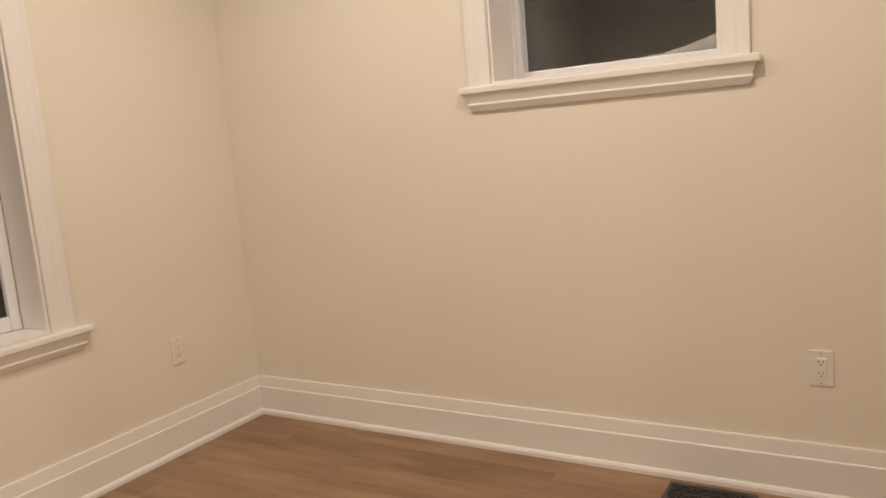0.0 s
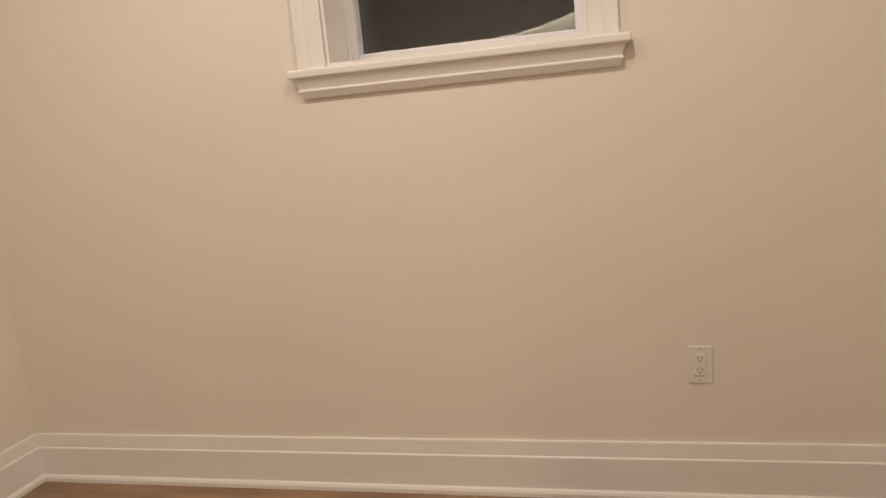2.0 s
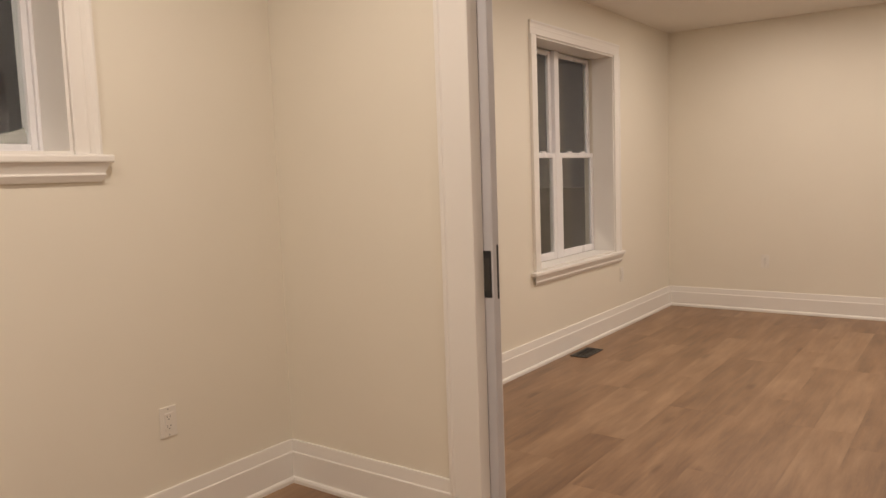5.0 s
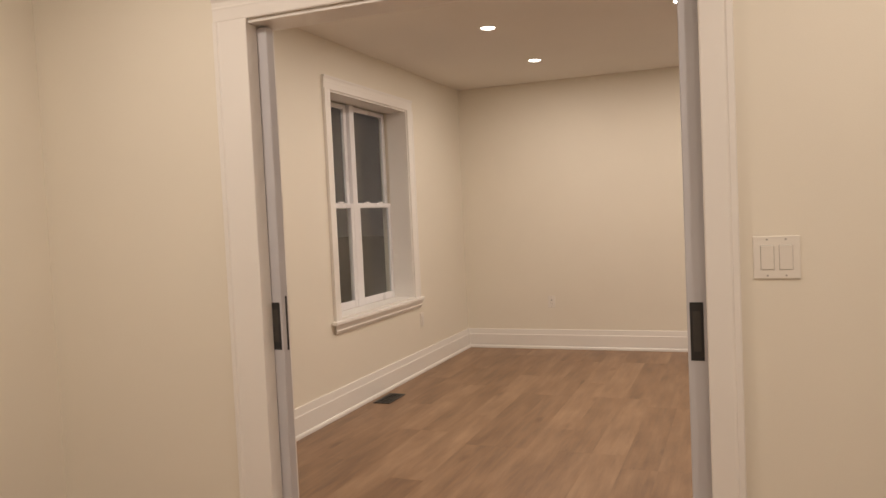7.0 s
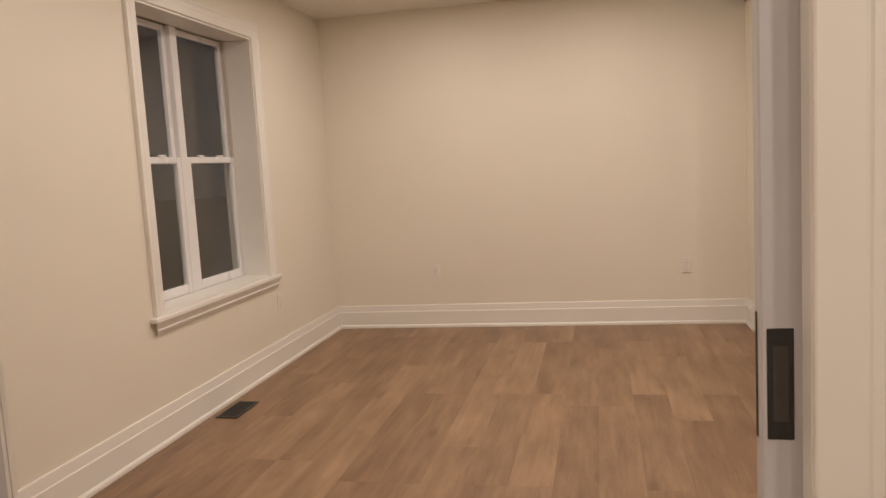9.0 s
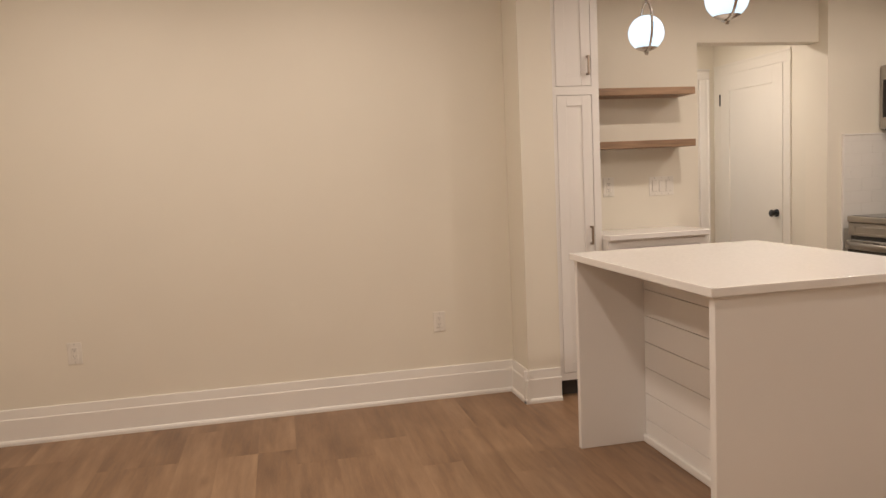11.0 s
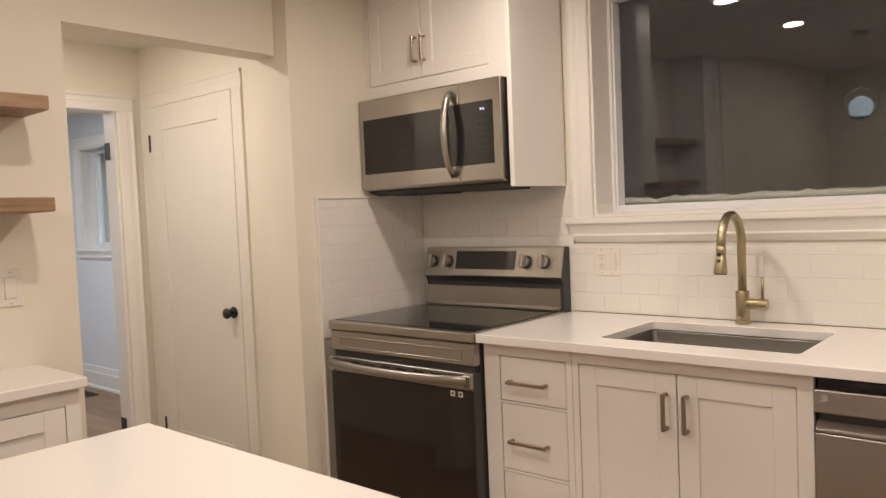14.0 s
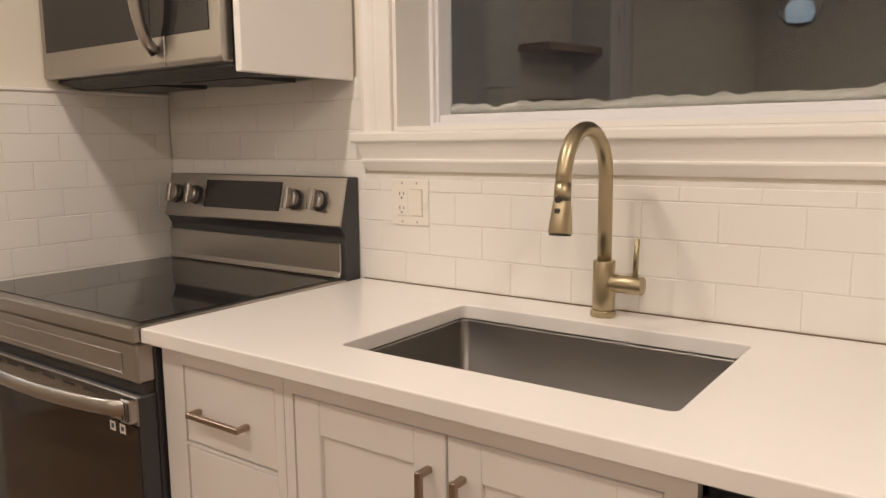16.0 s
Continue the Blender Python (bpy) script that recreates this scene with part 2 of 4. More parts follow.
def tube(points, radius, n=14, bm=None, flat=1.0):
    """A round bar swept along points; radius is one number or one a point."""
    own = bmesh.new()
    pts = [Vector(p) for p in points]
    rr = radius if isinstance(radius, (list, tuple)) else [radius] * len(pts)
    rings = []
    side = None
    for i, p in enumerate(pts):
        way = (pts[min(i + 1, len(pts) - 1)] - pts[max(i - 1, 0)]).normalized()
        if side is None:
            side = way.cross(Vector((0.31, 0.2, 0.93))).normalized()
            if abs(way.x) < 0.01:
                side = Vector((1, 0, 0))
        side = (side - way * side.dot(way)).normalized()
        up = way.cross(side)
        rings.append([own.verts.new(p + (side * math.cos(2 * math.pi * k / n) * flat + up * math.sin(2 * math.pi * k / n)) * rr[i]) for k in range(n)])
    for r0, r1 in zip(rings, rings[1:]):
        for k in range(n):
            f = own.faces.new((r0[k], r0[(k + 1) % n], r1[(k + 1) % n], r1[k]))
            f.smooth = True
    own.faces.new(rings[0][::-1])
    own.faces.new(rings[-1])
    bmesh.ops.recalc_face_normals(own, faces=own.faces)
    if bm is None:
        return own
    return join(bm, own)


def extrude_profile(profile, start, end, out, mitre=0.0):
    """A moulding: profile of (distance out, height) swept level from start to end, out being the way that it faces.
    With mitre, the ends slant in as the profile falls back from that depth."""
    own = bmesh.new()
    a, b, o = Vector(start), Vector(end), Vector(out)
    rows = []
    along = (b - a).normalized()
    for p, way in ((a, along), (b, -along)):
        rows.append([own.verts.new(p + o * d + way * max(mitre - d, 0.0) + Vector((0, 0, h))) for d, h in profile])
    n = len(profile)
    for k in range(n):
        own.faces.new((rows[0][k], rows[0][(k + 1) % n], rows[1][(k + 1) % n], rows[1][k]))
    own.faces.new(rows[0][::-1])
    own.faces.new(rows[1])
    bmesh.ops.recalc_face_normals(own, faces=own.faces)
    return own


def link_mesh(name, bm, mat):
    mesh = bpy.data.meshes.new(name)
    bm.to_mesh(mesh)
    bm.free()
    mesh.materials.append(mat)
    return new(name, mesh)


def thing(name, base, label, category, group="", kind=""):
    ob = new(name)
    ob.location = base
    ob.empty_display_size = 0.05
    ORIGIN[ob.name] = Vector(base)
    return tagged(ob, label, category, group, kind)


def part(name, bm, mat, parent, label=""):
    origin = ORIGIN[parent.name]
    bmesh.ops.translate(bm, vec=-origin, verts=bm.verts)
    ob = link_mesh(name, bm, mat)
    ob.parent = parent
    ORIGIN[ob.name] = origin
    return tagged(ob, label)


def solid(name, bm, mat, label="", category="", kind="structure", group=""):
    ob = link_mesh(name, bm, mat)
    ORIGIN[ob.name] = Vector((0, 0, 0))
    return tagged(ob, label, category, group, kind)


def pierced(axis, c0, c1, a0, a1, z0, z1, holes):
    """A wall from c0 to c1 across the axis, a0 to a1 along it, with holes (a, b, bottom, top) right through."""
    bm = bmesh.new()
    xs = sorted({a0, a1, *[h[0] for h in holes], *[h[1] for h in holes]})
    zs = sorted({z0, z1, *[h[2] for h in holes], *[h[3] for h in holes]})
    xs = [v for v in xs if a0 <= v <= a1]
    zs = [v for v in zs if z0 <= v <= z1]
    solid_cell = {}
    for i in range(len(xs) - 1):
        for k in range(len(zs) - 1):
            mx, mz = (xs[i] + xs[i + 1]) / 2, (zs[k] + zs[k + 1]) / 2
            solid_cell[i, k] = not any(h[0] < mx < h[1] and h[2] < mz < h[3] for h in holes)
    made = {}

    def vert(a, c, z):
        key = (round(a, 5), round(c, 5), round(z, 5))
        if key not in made:
            made[key] = bm.verts.new((c, a, z) if axis == "x" else (a, c, z))
        return made[key]
    for (i, k), full in solid_cell.items():
        if not full:
            continue
        p, q, r, s = xs[i], xs[i + 1], zs[k], zs[k + 1]
        for c in (c0, c1):
            bm.faces.new([vert(p, c, r), vert(q, c, r), vert(q, c, s), vert(p, c, s)])
        for di, dk, line in ((-1, 0, (p, r, p, s)), (1, 0, (q, r, q, s)), (0, -1, (p, r, q, r)), (0, 1, (p, s, q, s))):
            if not solid_cell.get((i + di, k + dk), False):
                a, b, c, d = line
                bm.faces.new([vert(a, c0, b), vert(c, c0, d), vert(c, c1, d), vert(a, c1, b)])
    bmesh.ops.recalc_face_normals(bm, faces=bm.faces)
    return bm


# ---- structure ----
NORTH, WEST, EAST, SOUTH = 2.145, -1.72, 6.12, -3.94
PK0, PK1 = 1.315, 1.455          # pocket-door wall
D0, D1, DTOP = -0.31, 1.18, 2.02  # pocket-door opening
WIN_A = (-0.354, 0.447, 1.415, 2.20)
WIN_B = (3.586, 4.845, 0.640, 2.195)
WIN_W = (0.10, 1.165, 0.66, 2.20)
WIN_C = (3.866, 5.109, 1.298, 2.21)

solid("wall_north", pierced("y", NORTH, NORTH + 0.26, WEST - 0.2, EAST + 0.2, 0, CEIL + 0.05, [WIN_A, WIN_B]), WALL, "cream painted drywall wall with two windows", "wall")
solid("wall_west", pierced("x", WEST - 0.26, WEST, -2.5, NORTH, 0, CEIL + 0.05, [WIN_W]), WALL, "cream painted drywall wall with a tall window", "wall")
solid("wall_office_south", box(WEST, PK0, -2.62, -2.5, 0, CEIL + 0.05), WALL, "plain cream painted wall", "wall")
solid("wall_pocket", pierced("x", PK0, PK1, SOUTH, NORTH, 0, CEIL + 0.05, [(D0, D1, -0.1, DTOP)]), WALL, "cream painted wall with a wide pocket-door opening", "wall")
solid("wall_east", pierced("x", EAST, EAST + 0.12, -3.168, NORTH, 0, CEIL + 0.05, [(-3.2, -2.324, -0.1, 2.012)]), WALL, "cream painted wall with a cased hallway opening", "wall")
solid("wall_return", box(6.04, EAST + 0.12, SOUTH, -3.17, 0, CEIL + 0.05), WALL, "short white painted return wall beside the stove", "wall")
solid("wall_hall_south", box(EAST + 0.12, 7.65, SOUTH, -3.325, 0, CEIL + 0.05), WALL, "painted hallway wall with a closed door", "wall")
solid("wall_south", pierced("y", SOUTH - 0.26, SOUTH, PK0, 7.65, 0, CEIL + 0.05, [WIN_C]), WALL, "white painted kitchen wall with a wide window", "wall")
solid("wall_nib", box(5.85, EAST - 0.002, -1.29, -1.10, 0, CEIL), WALL, "cream painted wall nib beside the pantry", "wall")
solid("wall_hall_north", box(EAST + 0.12, 7.53, -2.1, -1.98, 0, CEIL), WALL, "plain painted hallway wall", "wall")
solid("wall_hall_east", pierced("x", 7.53, 7.65, -3.325, -1.98, 0, CEIL, [(-3.185, -2.41, -0.1, 1.98)]), WALL, "painted hallway wall with an open doorway", "wall")
solid("wall_washroom_south", pierced("y", -4.32, -4.08, 7.655, 10.6, 0, CEIL, [(9.36, 10.02, 1.175, 2.01)]), COOL_WALL, "cool white washroom wall with a small window", "wall")
solid("wall_washroom_east", box(10.6, 10.72, -4.32, -1.6, 0, CEIL), COOL_WALL, "cool white washroom wall", "wall")
solid("wall_washroom_north", box(7.65, 10.6, -1.72, -1.6, 0, CEIL), COOL_WALL, "cool white washroom wall", "wall")
solid("ceiling_office", box(WEST - 0.2, PK0, -2.6, NORTH + 0.2, CEIL, CEIL + 0.12), CEILING, "flat matte white ceiling", "ceiling")
solid("ceiling_living", box(PK1, EAST, -1.10, NORTH + 0.2, CEIL, CEIL + 0.12), CEILING, "flat matte white ceiling with recessed lights", "ceiling")
solid("ceiling_kitchen", box(PK1, EAST - 0.003, SOUTH, -1.10, KCEIL, KCEIL + 0.3), CEILING, "lowered white kitchen ceiling", "ceiling")
solid("ceiling_hall", box(EAST + 0.12, 7.53, -3.325, -2.1, 2.30, 2.45), CEILING, "white hallway ceiling", "ceiling")
solid("ceiling_washroom", box(7.655, 10.6, -4.08, -1.72, 2.30, 2.45), CEILING, "white washroom ceiling", "ceiling")

BASE_PROFILE = [(0, 0), (0.030, 0), (0.030, 0.014), (0.026, 0.022), (0.018, 0.026), (0.018, 0.131), (0.0165, 0.134), (0.0135, 0.136), (0.0095, 0.181), (0.0080, 0.185), (0, 0.185)]
for a, b, out in (
        ((WEST, NORTH, 0), (PK0, NORTH, 0), (0, -1, 0)), ((WEST, -2.5, 0), (WEST, NORTH, 0), (1, 0, 0)),
        ((PK0, 1.275, 0), (PK0, NORTH, 0), (-1, 0, 0)), ((PK0, -2.5, 0), (PK0, -0.40, 0), (-1, 0, 0)),
        ((WEST, -2.5, 0), (PK0, -2.5, 0), (0, 1, 0)),
        ((PK1, NORTH, 0), (EAST, NORTH, 0), (0, -1, 0)), ((EAST, -1.10, 0), (EAST, NORTH, 0), (-1, 0, 0)),
        ((5.82, -1.10, 0), (EAST, -1.10, 0), (0, 1, 0)), ((5.85, -1.288, 0), (5.85, -1.07, 0), (-1, 0, 0)),
        ((PK1, 1.275, 0), (PK1, NORTH, 0), (1, 0, 0)), ((PK1, SOUTH, 0), (PK1, -0.40, 0), (1, 0, 0)),
        ((EAST, -2.32, 0), (EAST, -2.175, 0), (-1, 0, 0)),
        ((6.04, -3.268, 0), (6.04, -3.14, 0), (-1, 0, 0)), ((6.01, -3.17, 0), (6.24, -3.17, 0), (0, 1, 0)), ((6.24, -3.325, 0), (6.58, -3.325, 0), (0, 1, 0)),
        ((7.655, -4.08, 0), (10.6, -4.08, 0), (0, 1, 0)), ((10.6, -4.08, 0), (10.6, -1.72, 0), (-1, 0, 0))):
    solid("baseboard", extrude_profile(BASE_PROFILE, a, b, out), TRIM, "tall white painted stepped baseboard with shoe moulding", "baseboard")


def casing_bar(along, lo, hi, fixed, plane, out, inner_sign, width=0.088, thick=1.0):
    """One casing board with a moulded face. along: the axis that it runs along; fixed: its inner edge."""
    shape = [(0, 0), (0, 0.011), (0.004, 0.0135), (0.040, 0.0150), (0.046, 0.0165), (0.052, 0.0150), (0.066, 0.0160), (width - 0.014, 0.0200), (width - 0.010, 0.0225), (width - 0.002, 0.0225), (width, 0.0205), (width, 0)]
    bm = bmesh.new()
    ends = []
    for e in (lo, hi):
        row = []
        for w, d in shape:
            a, c = fixed + inner_sign * w, plane + out[1] * d * thick
            if along == "z":
                co = (c, a, e) if out[0] == "x" else (a, c, e)
            else:
                co = (c, e, a) if out[0] == "x" else (e, c, a)
            row.append(bm.verts.new(co))
        ends.append(row)
    n = len(shape)
    for k in range(n):
        bm.faces.new((ends[0][k], ends[0][(k + 1) % n], ends[1][(k + 1) % n], ends[1][k]))
    bm.faces.new(ends[0][::-1])
    bm.faces.new(ends[1])
    bmesh.ops.recalc_face_normals(bm, faces=bm.faces)
    return bm


def flat_casing_bar(inner, outer, z0, z1, plane, out):
    """A flat upright board on a wall across x, with one raised bead along its outer edge."""
    w = abs(outer - inner)
    sign = 1 if outer > inner else -1
    shape = [(0, 0), (0, 0.012), (0.003, 0.0145), (w - 0.026, 0.0150), (w - 0.021, 0.0165), (w - 0.017, 0.0205), (w - 0.003, 0.0205), (w, 0.018), (w, 0)]
    bm = bmesh.new()
    ends = [[bm.verts.new((plane + out * d, inner + sign * a, z)) for a, d in shape] for z in (z0, z1)]
    n = len(shape)
    for k in range(n):
        bm.faces.new((ends[0][k], ends[0][(k + 1) % n], ends[1][(k + 1) % n], ends[1][k]))
    bm.faces.new(ends[0][::-1])
    bm.faces.new(ends[1])
    bmesh.ops.recalc_face_normals(bm, faces=bm.faces)
    return bm


def casing(root, a0, a1, z0, z1, plane, out, name="casing", width=0.088, mat=TRIM, thick=1.0):
    part(name, casing_bar("z", z0, z1, a0, plane, out, -1, width, thick), mat, root)
    part(name, casing_bar("z", z0, z1, a1, plane, out, 1, width, thick), mat, root)
    part("head_casing", casing_bar("a", a0 - width, a1 + width, z1, plane, out, 1, width, thick), mat, root)


def place(axis, a0, a1, c0, c1, z0, z1):
    """Box limits for a wall facing along axis: a along the wall, c across it."""
    c0, c1 = sorted((c0, c1))
    return (c0, c1, a0, a1, z0, z1) if axis == "x" else (a0, a1, c0, c1, z0, z1)


def window(name, axis, hole, plane, inward, depth, label, units=1, hung=False, sill_over=0.058, mullion=0.0, drop=0.090, bar_width=0.032, glass_back=0.012, turn=(0.0, 0.0)):
    """A cased window with stool, apron, jamb liners, vinyl frames and double panes. inward: which way the room lies."""
    a0, a1, z0, z1 = hole
    mid = (a0 + a1) / 2
    base = (plane, mid, z0) if axis == "x" else (mid, plane, z0)
    root = thing(name, base, label, "window", kind="structure")
    o = (axis, inward)
    casing(root, a0, a1, z0, z1, plane, o)
    lo, hi = a0 - 0.088 - sill_over * 0.8, a1 + 0.088 + sill_over * 0.8
    stool = box(*place(axis, lo, hi, plane, plane + inward * 0.042, z0 - 0.027, z0), bevel=0.007, segments=3)
    part("window_sill", stool, TRIM, root)
    start = (plane, lo + 0.014, z0) if axis == "x" else (lo + 0.014, plane, z0)
    end = (plane, hi - 0.014, z0) if axis == "x" else (hi - 0.014, plane, z0)
    way = (inward, 0, 0) if axis == "x" else (0, inward, 0)
    k = drop / 0.090
    ap = extrude_profile([(0, -0.027), (0.034, -0.027), (0.032, -0.032), (0.024, -0.050 * k), (0.021, -0.058 * k), (0.0205, -0.062 * k), (0.0235, -0.064 * k), (0.0235, -0.068 * k), (0.021, -0.072 * k), (0.012, -0.088 * k), (0.010, -0.090 * k), (0, -0.090 * k)], start, end, way, mitre=0.034)
    part("apron", ap, TRIM, root)
    far = plane - inward * depth
    t = 0.012
    part("jamb_liner", box(*place(axis, a0 + 0.001, a0 + t, plane, far, z0 + t, z1 - t)), TRIM, root)
    part("jamb_liner", box(*place(axis, a1 - t, a1 - 0.001, plane, far, z0 + t, z1 - t)), TRIM, root)
    part("jamb_liner", box(*place(axis, a0, a1, plane, far, z1 - t, z1 - 0.001)), TRIM, root)
    part("jamb_liner", box(*place(axis, a0, a1, plane, far, z0 + 0.001, z0 + t)), TRIM, root)
    f0, f1 = far, far - inward * 0.06
    w = (a1 - a0 - 2 * t - mullion * (units - 1)) / units
    if mullion:
        part("mullion", box(*place(axis, mid - mullion / 2, mid + mullion / 2, f0 + inward * 0.004, f1, z0 + t, z1 - t), bevel=0.004), VINYL, root)
    for u in range(units):
        p = a0 + t + u * (w + mullion)
        q = p + w
        lights = [(z0 + t, z1 - t, 0.0)]
        if hung:
            zm = z0 + (z1 - z0) * 0.502
            lights = [(z0 + t, zm + 0.018, 0.0), (zm - 0.018, z1 - t, 0.026)]
        for r, s, back in lights:
            g0, g1 = f0 - inward * back, f0 - inward * (back + (0.026 if hung else 0.06))
            bar = 0.040 if hung else bar_width
            frame_bm = box(*place(axis, p, p + bar, g0, g1, r, s), bevel=0.0025)
            box(*place(axis, q - bar, q, g0, g1, r, s), bevel=0.0025, bm=frame_bm)
            if not hung:
                for e0, e1 in ((p, p + 0.012), (q - 0.012, q)):
                    box(*place(axis, e0, e1, g0 + inward * 0.014, g0, r, s), bevel=0.002, bm=frame_bm)
                box(*place(axis, p + 0.012, q - 0.012, g0 + inward * 0.014, g0, r, r + 0.012), bevel=0.002, bm=frame_bm)
            foot = 0.055 if (hung and back == 0.0) else (0.040 if hung else 0.032)
            head = 0.036 if hung else bar
            box(*place(axis, p + bar, q - bar, g0 - inward * 0.001, g1, r, r + foot), bevel=0.004, bm=frame_bm)
            box(*place(axis, p + bar, q - bar, g0 - inward * 0.001, g1, s - head, s), bevel=0.004, bm=frame_bm)
            sash = part("sash" if hung else "window_frame", frame_bm, VINYL, root)
            for gap in ((glass_back,) if hung else (glass_back, glass_back + 0.008)):
                sheet = box(*place(axis, p + bar - 0.004, q - bar + 0.004, g0 - inward * gap, g0 - inward * (gap + 0.003), r + foot - 0.004, s - head + 0.004))
                if any(turn):
                    centre = (mid, g0 - inward * gap, (r + s) / 2)
                    bmesh.ops.rotate(sheet, cent=centre, matrix=Euler((radians(turn[0]), 0, radians(turn[1]))).to_matrix(), verts=sheet.verts)
                pane = part("pane", sheet, GLASS, sash)
                pane.visible_shadow = False
            if hung and back == 0.0:
                for k in (0.3, 0.7):
                    c = p + (q - p) * k
                    part("sash_lock", box(*place(axis, c - 0.03, c + 0.03, g0 + inward * 0.002, g0 - inward * 0.02, s, s + 0.014), bevel=0.004), VINYL, sash)
    return root


window("window_1", "y", WIN_A, NORTH, -1, 0.185, "high white vinyl window in deep white trim", sill_over=0.040)
window("window_2", "y", WIN_B, NORTH, -1, 0.175, "twin white double-hung window in white trim", units=2, hung=True, sill_over=0.045, mullion=0.07)
window("window_3", "x", WIN_W, WEST, 1, 0.150, "tall white double-hung window in white trim", units=1, hung=True, sill_over=0.075)
window("window_4", "y", WIN_C, SOUTH, 1, 0.150, "wide white picture window above the kitchen sink", sill_over=0.036, drop=0.099, bar_width=0.020, glass_back=0.028, turn=(-0.92, -1.38))
window("window_5", "y", (9.36, 10.02, 1.175, 2.01), -4.08, 1, 0.10, "small white washroom window", sill_over=0.03)

# night outside
solid("ground", box(-60, 70, -60, 60, -0.6, -0.5), NIGHT, "dark ground outside at night", "ground")
solid("foundation", box(WEST - 0.26, 10.72, -4.33, NORTH + 0.26, -0.5, -0.03), NIGHT, "concrete foundation below the floor", "foundation")
solid("roof", box(WEST - 0.26, 10.72, -4.33, NORTH + 0.26, CEIL + 0.13, CEIL + 0.25), NIGHT, "plain flat roof slab above the rooms", "roof")


def snow_ridge(x0, x1, y0, y1, z, height, seed, heap=0.0):
    """A bank of snow along a sill: a strip with an uneven crest."""
    bm = bmesh.new()
    n, rows = 90, []
    for i in range(n + 1):
        u = i / n
        x = x0 + (x1 - x0) * u
        h = height * (0.85 + 0.25 * noise.noise(Vector((x * 9, seed, 0.0))) + 0.30 * noise.noise(Vector((x * 26, seed, 4.0))))
        h += heap * max(0.0, (u - 0.55) / 0.45) ** 2.2
        row = [bm.verts.new((x, y0, z)), bm.verts.new((x, y0, z + h * 0.6)), bm.verts.new((x, y0 + (y1 - y0) * 0.25, z + h)), bm.verts.new((x, y0 + (y1 - y0) * 0.7, z + h * 0.8)), bm.verts.new((x, y1, z))]
        rows.append(row)
    for p, q in zip(rows, rows[1:]):
        for k in range(4):
            f = bm.faces.new((p[k], p[k + 1], q[k + 1], q[k]))
            f.smooth = True
        bm.faces.new((p[4], p[0], q[0], q[4]))
    bm.faces.new(rows[0])
    bm.faces.new(rows[-1][::-1])
    bmesh.ops.recalc_face_normals(bm, faces=bm.faces)
    return bm


solid("snow_bank", snow_ridge(5.085, 3.892, SOUTH - 0.215, SOUTH - 0.255, 1.343, 0.031, 2.0), SNOW, "thin uneven bank of snow on the outer sill", "snow", kind="stuff")
solid("snow_bank", snow_ridge(-0.31, 0.405, NORTH + 0.217, NORTH + 0.255, 1.455, 0.010, 7.0, heap=0.055), SNOW, "snow drifted into the corner of the outer sill", "snow", kind="stuff")

# ---- pocket door ----
opening = thing("door_1", (PK0, (D0 + D1) / 2, 0), "wide white cased opening with two pocket doors slid away", "door", kind="structure")
for plane, out in ((PK0, -1), (PK1, 1)):
    part("casing", flat_casing_bar(D0, D0 - 0.088, 0, DTOP, plane, out), TRIM, opening)
    part("casing", flat_casing_bar(D1 - 0.030, D1 + 0.106, 0, DTOP, plane, out), TRIM, opening)
    part("head_casing", casing_bar("a", D0 - 0.088, D1 + 0.106, DTOP, plane, ("x", out), 1), TRIM, opening)
for y0, y1 in ((D0 - 0.022, D0 + 0.002), (D1 - 0.029, D1)):
    for x0, x1 in ((PK0 + 0.001, PK0 + 0.048), (PK1 - 0.048, PK1 - 0.001)):
        part("split_jamb", box(x0, x1, y0, y1, 0, DTOP - 0.014, bevel=0.001), TRIM, opening)
part("head_jamb", box(PK0 + 0.001, PK1 - 0.001, D0, D1, DTOP - 0.014, DTOP, bevel=0.002), TRIM, opening)


def pocket_leaf(edge, sign, name):
    root = thing(name, (1.385, edge, 0.012), "white pocket door leaf slid into the wall, black flush pulls", "door", group="pocket doors")
    y0, y1 = sorted((edge, edge + sign * 0.115))
    part("leaf", box(1.3645, 1.4055, y0, y1, 0.012, DTOP - 0.02, bevel=0.003), SHADED_DOOR_PAINT, root)
    p0, p1 = sorted((edge + sign * 0.008, edge + sign * 0.045))
    for x0, x1, s0, s1 in ((1.3625, 1.3650, 1.3618, 1.3626), (1.4050, 1.4075, 1.4074, 1.4082)):
        plate = part("flush_pull", box(x0, x1, p0, p1, 0.868, 1.036, bevel=0.0008), BLACK_METAL, root, "black metal flush pull")
        part("finger_recess", box(s0, s1, p0 + 0.008, p1 - 0.008, 0.895, 1.010, bevel=0.0002), SLOT, plate)
    e0, e1 = sorted((edge - sign * 0.0015, edge + sign * 0.004))
    part("edge_pull", box(1.388, 1.3985, e0, e1, 0.862, 1.056, bevel=0.001), BLACK_METAL, root, "black metal edge pull")


pocket_leaf(1.112, 1, "pocket_door")
pocket_leaf(-0.252, -1, "pocket_door")


# ---- outlets and switches ----
def plate_frame(facing, at):
    """A pose whose local z points out of the wall and local y up."""
    out = Vector(facing)
    up = Vector((0, 0, 1))
    side = up.cross(out)
    m = Matrix((side, up, out)).transposed().to_4x4()
    m.translation = Vector(at)
    return m


def put(root, name, bm, mat, m, parent=None, label=""):
    bmesh.ops.transform(bm, matrix=m, verts=bm.verts)
    return part(name, bm, mat, parent or root, label)


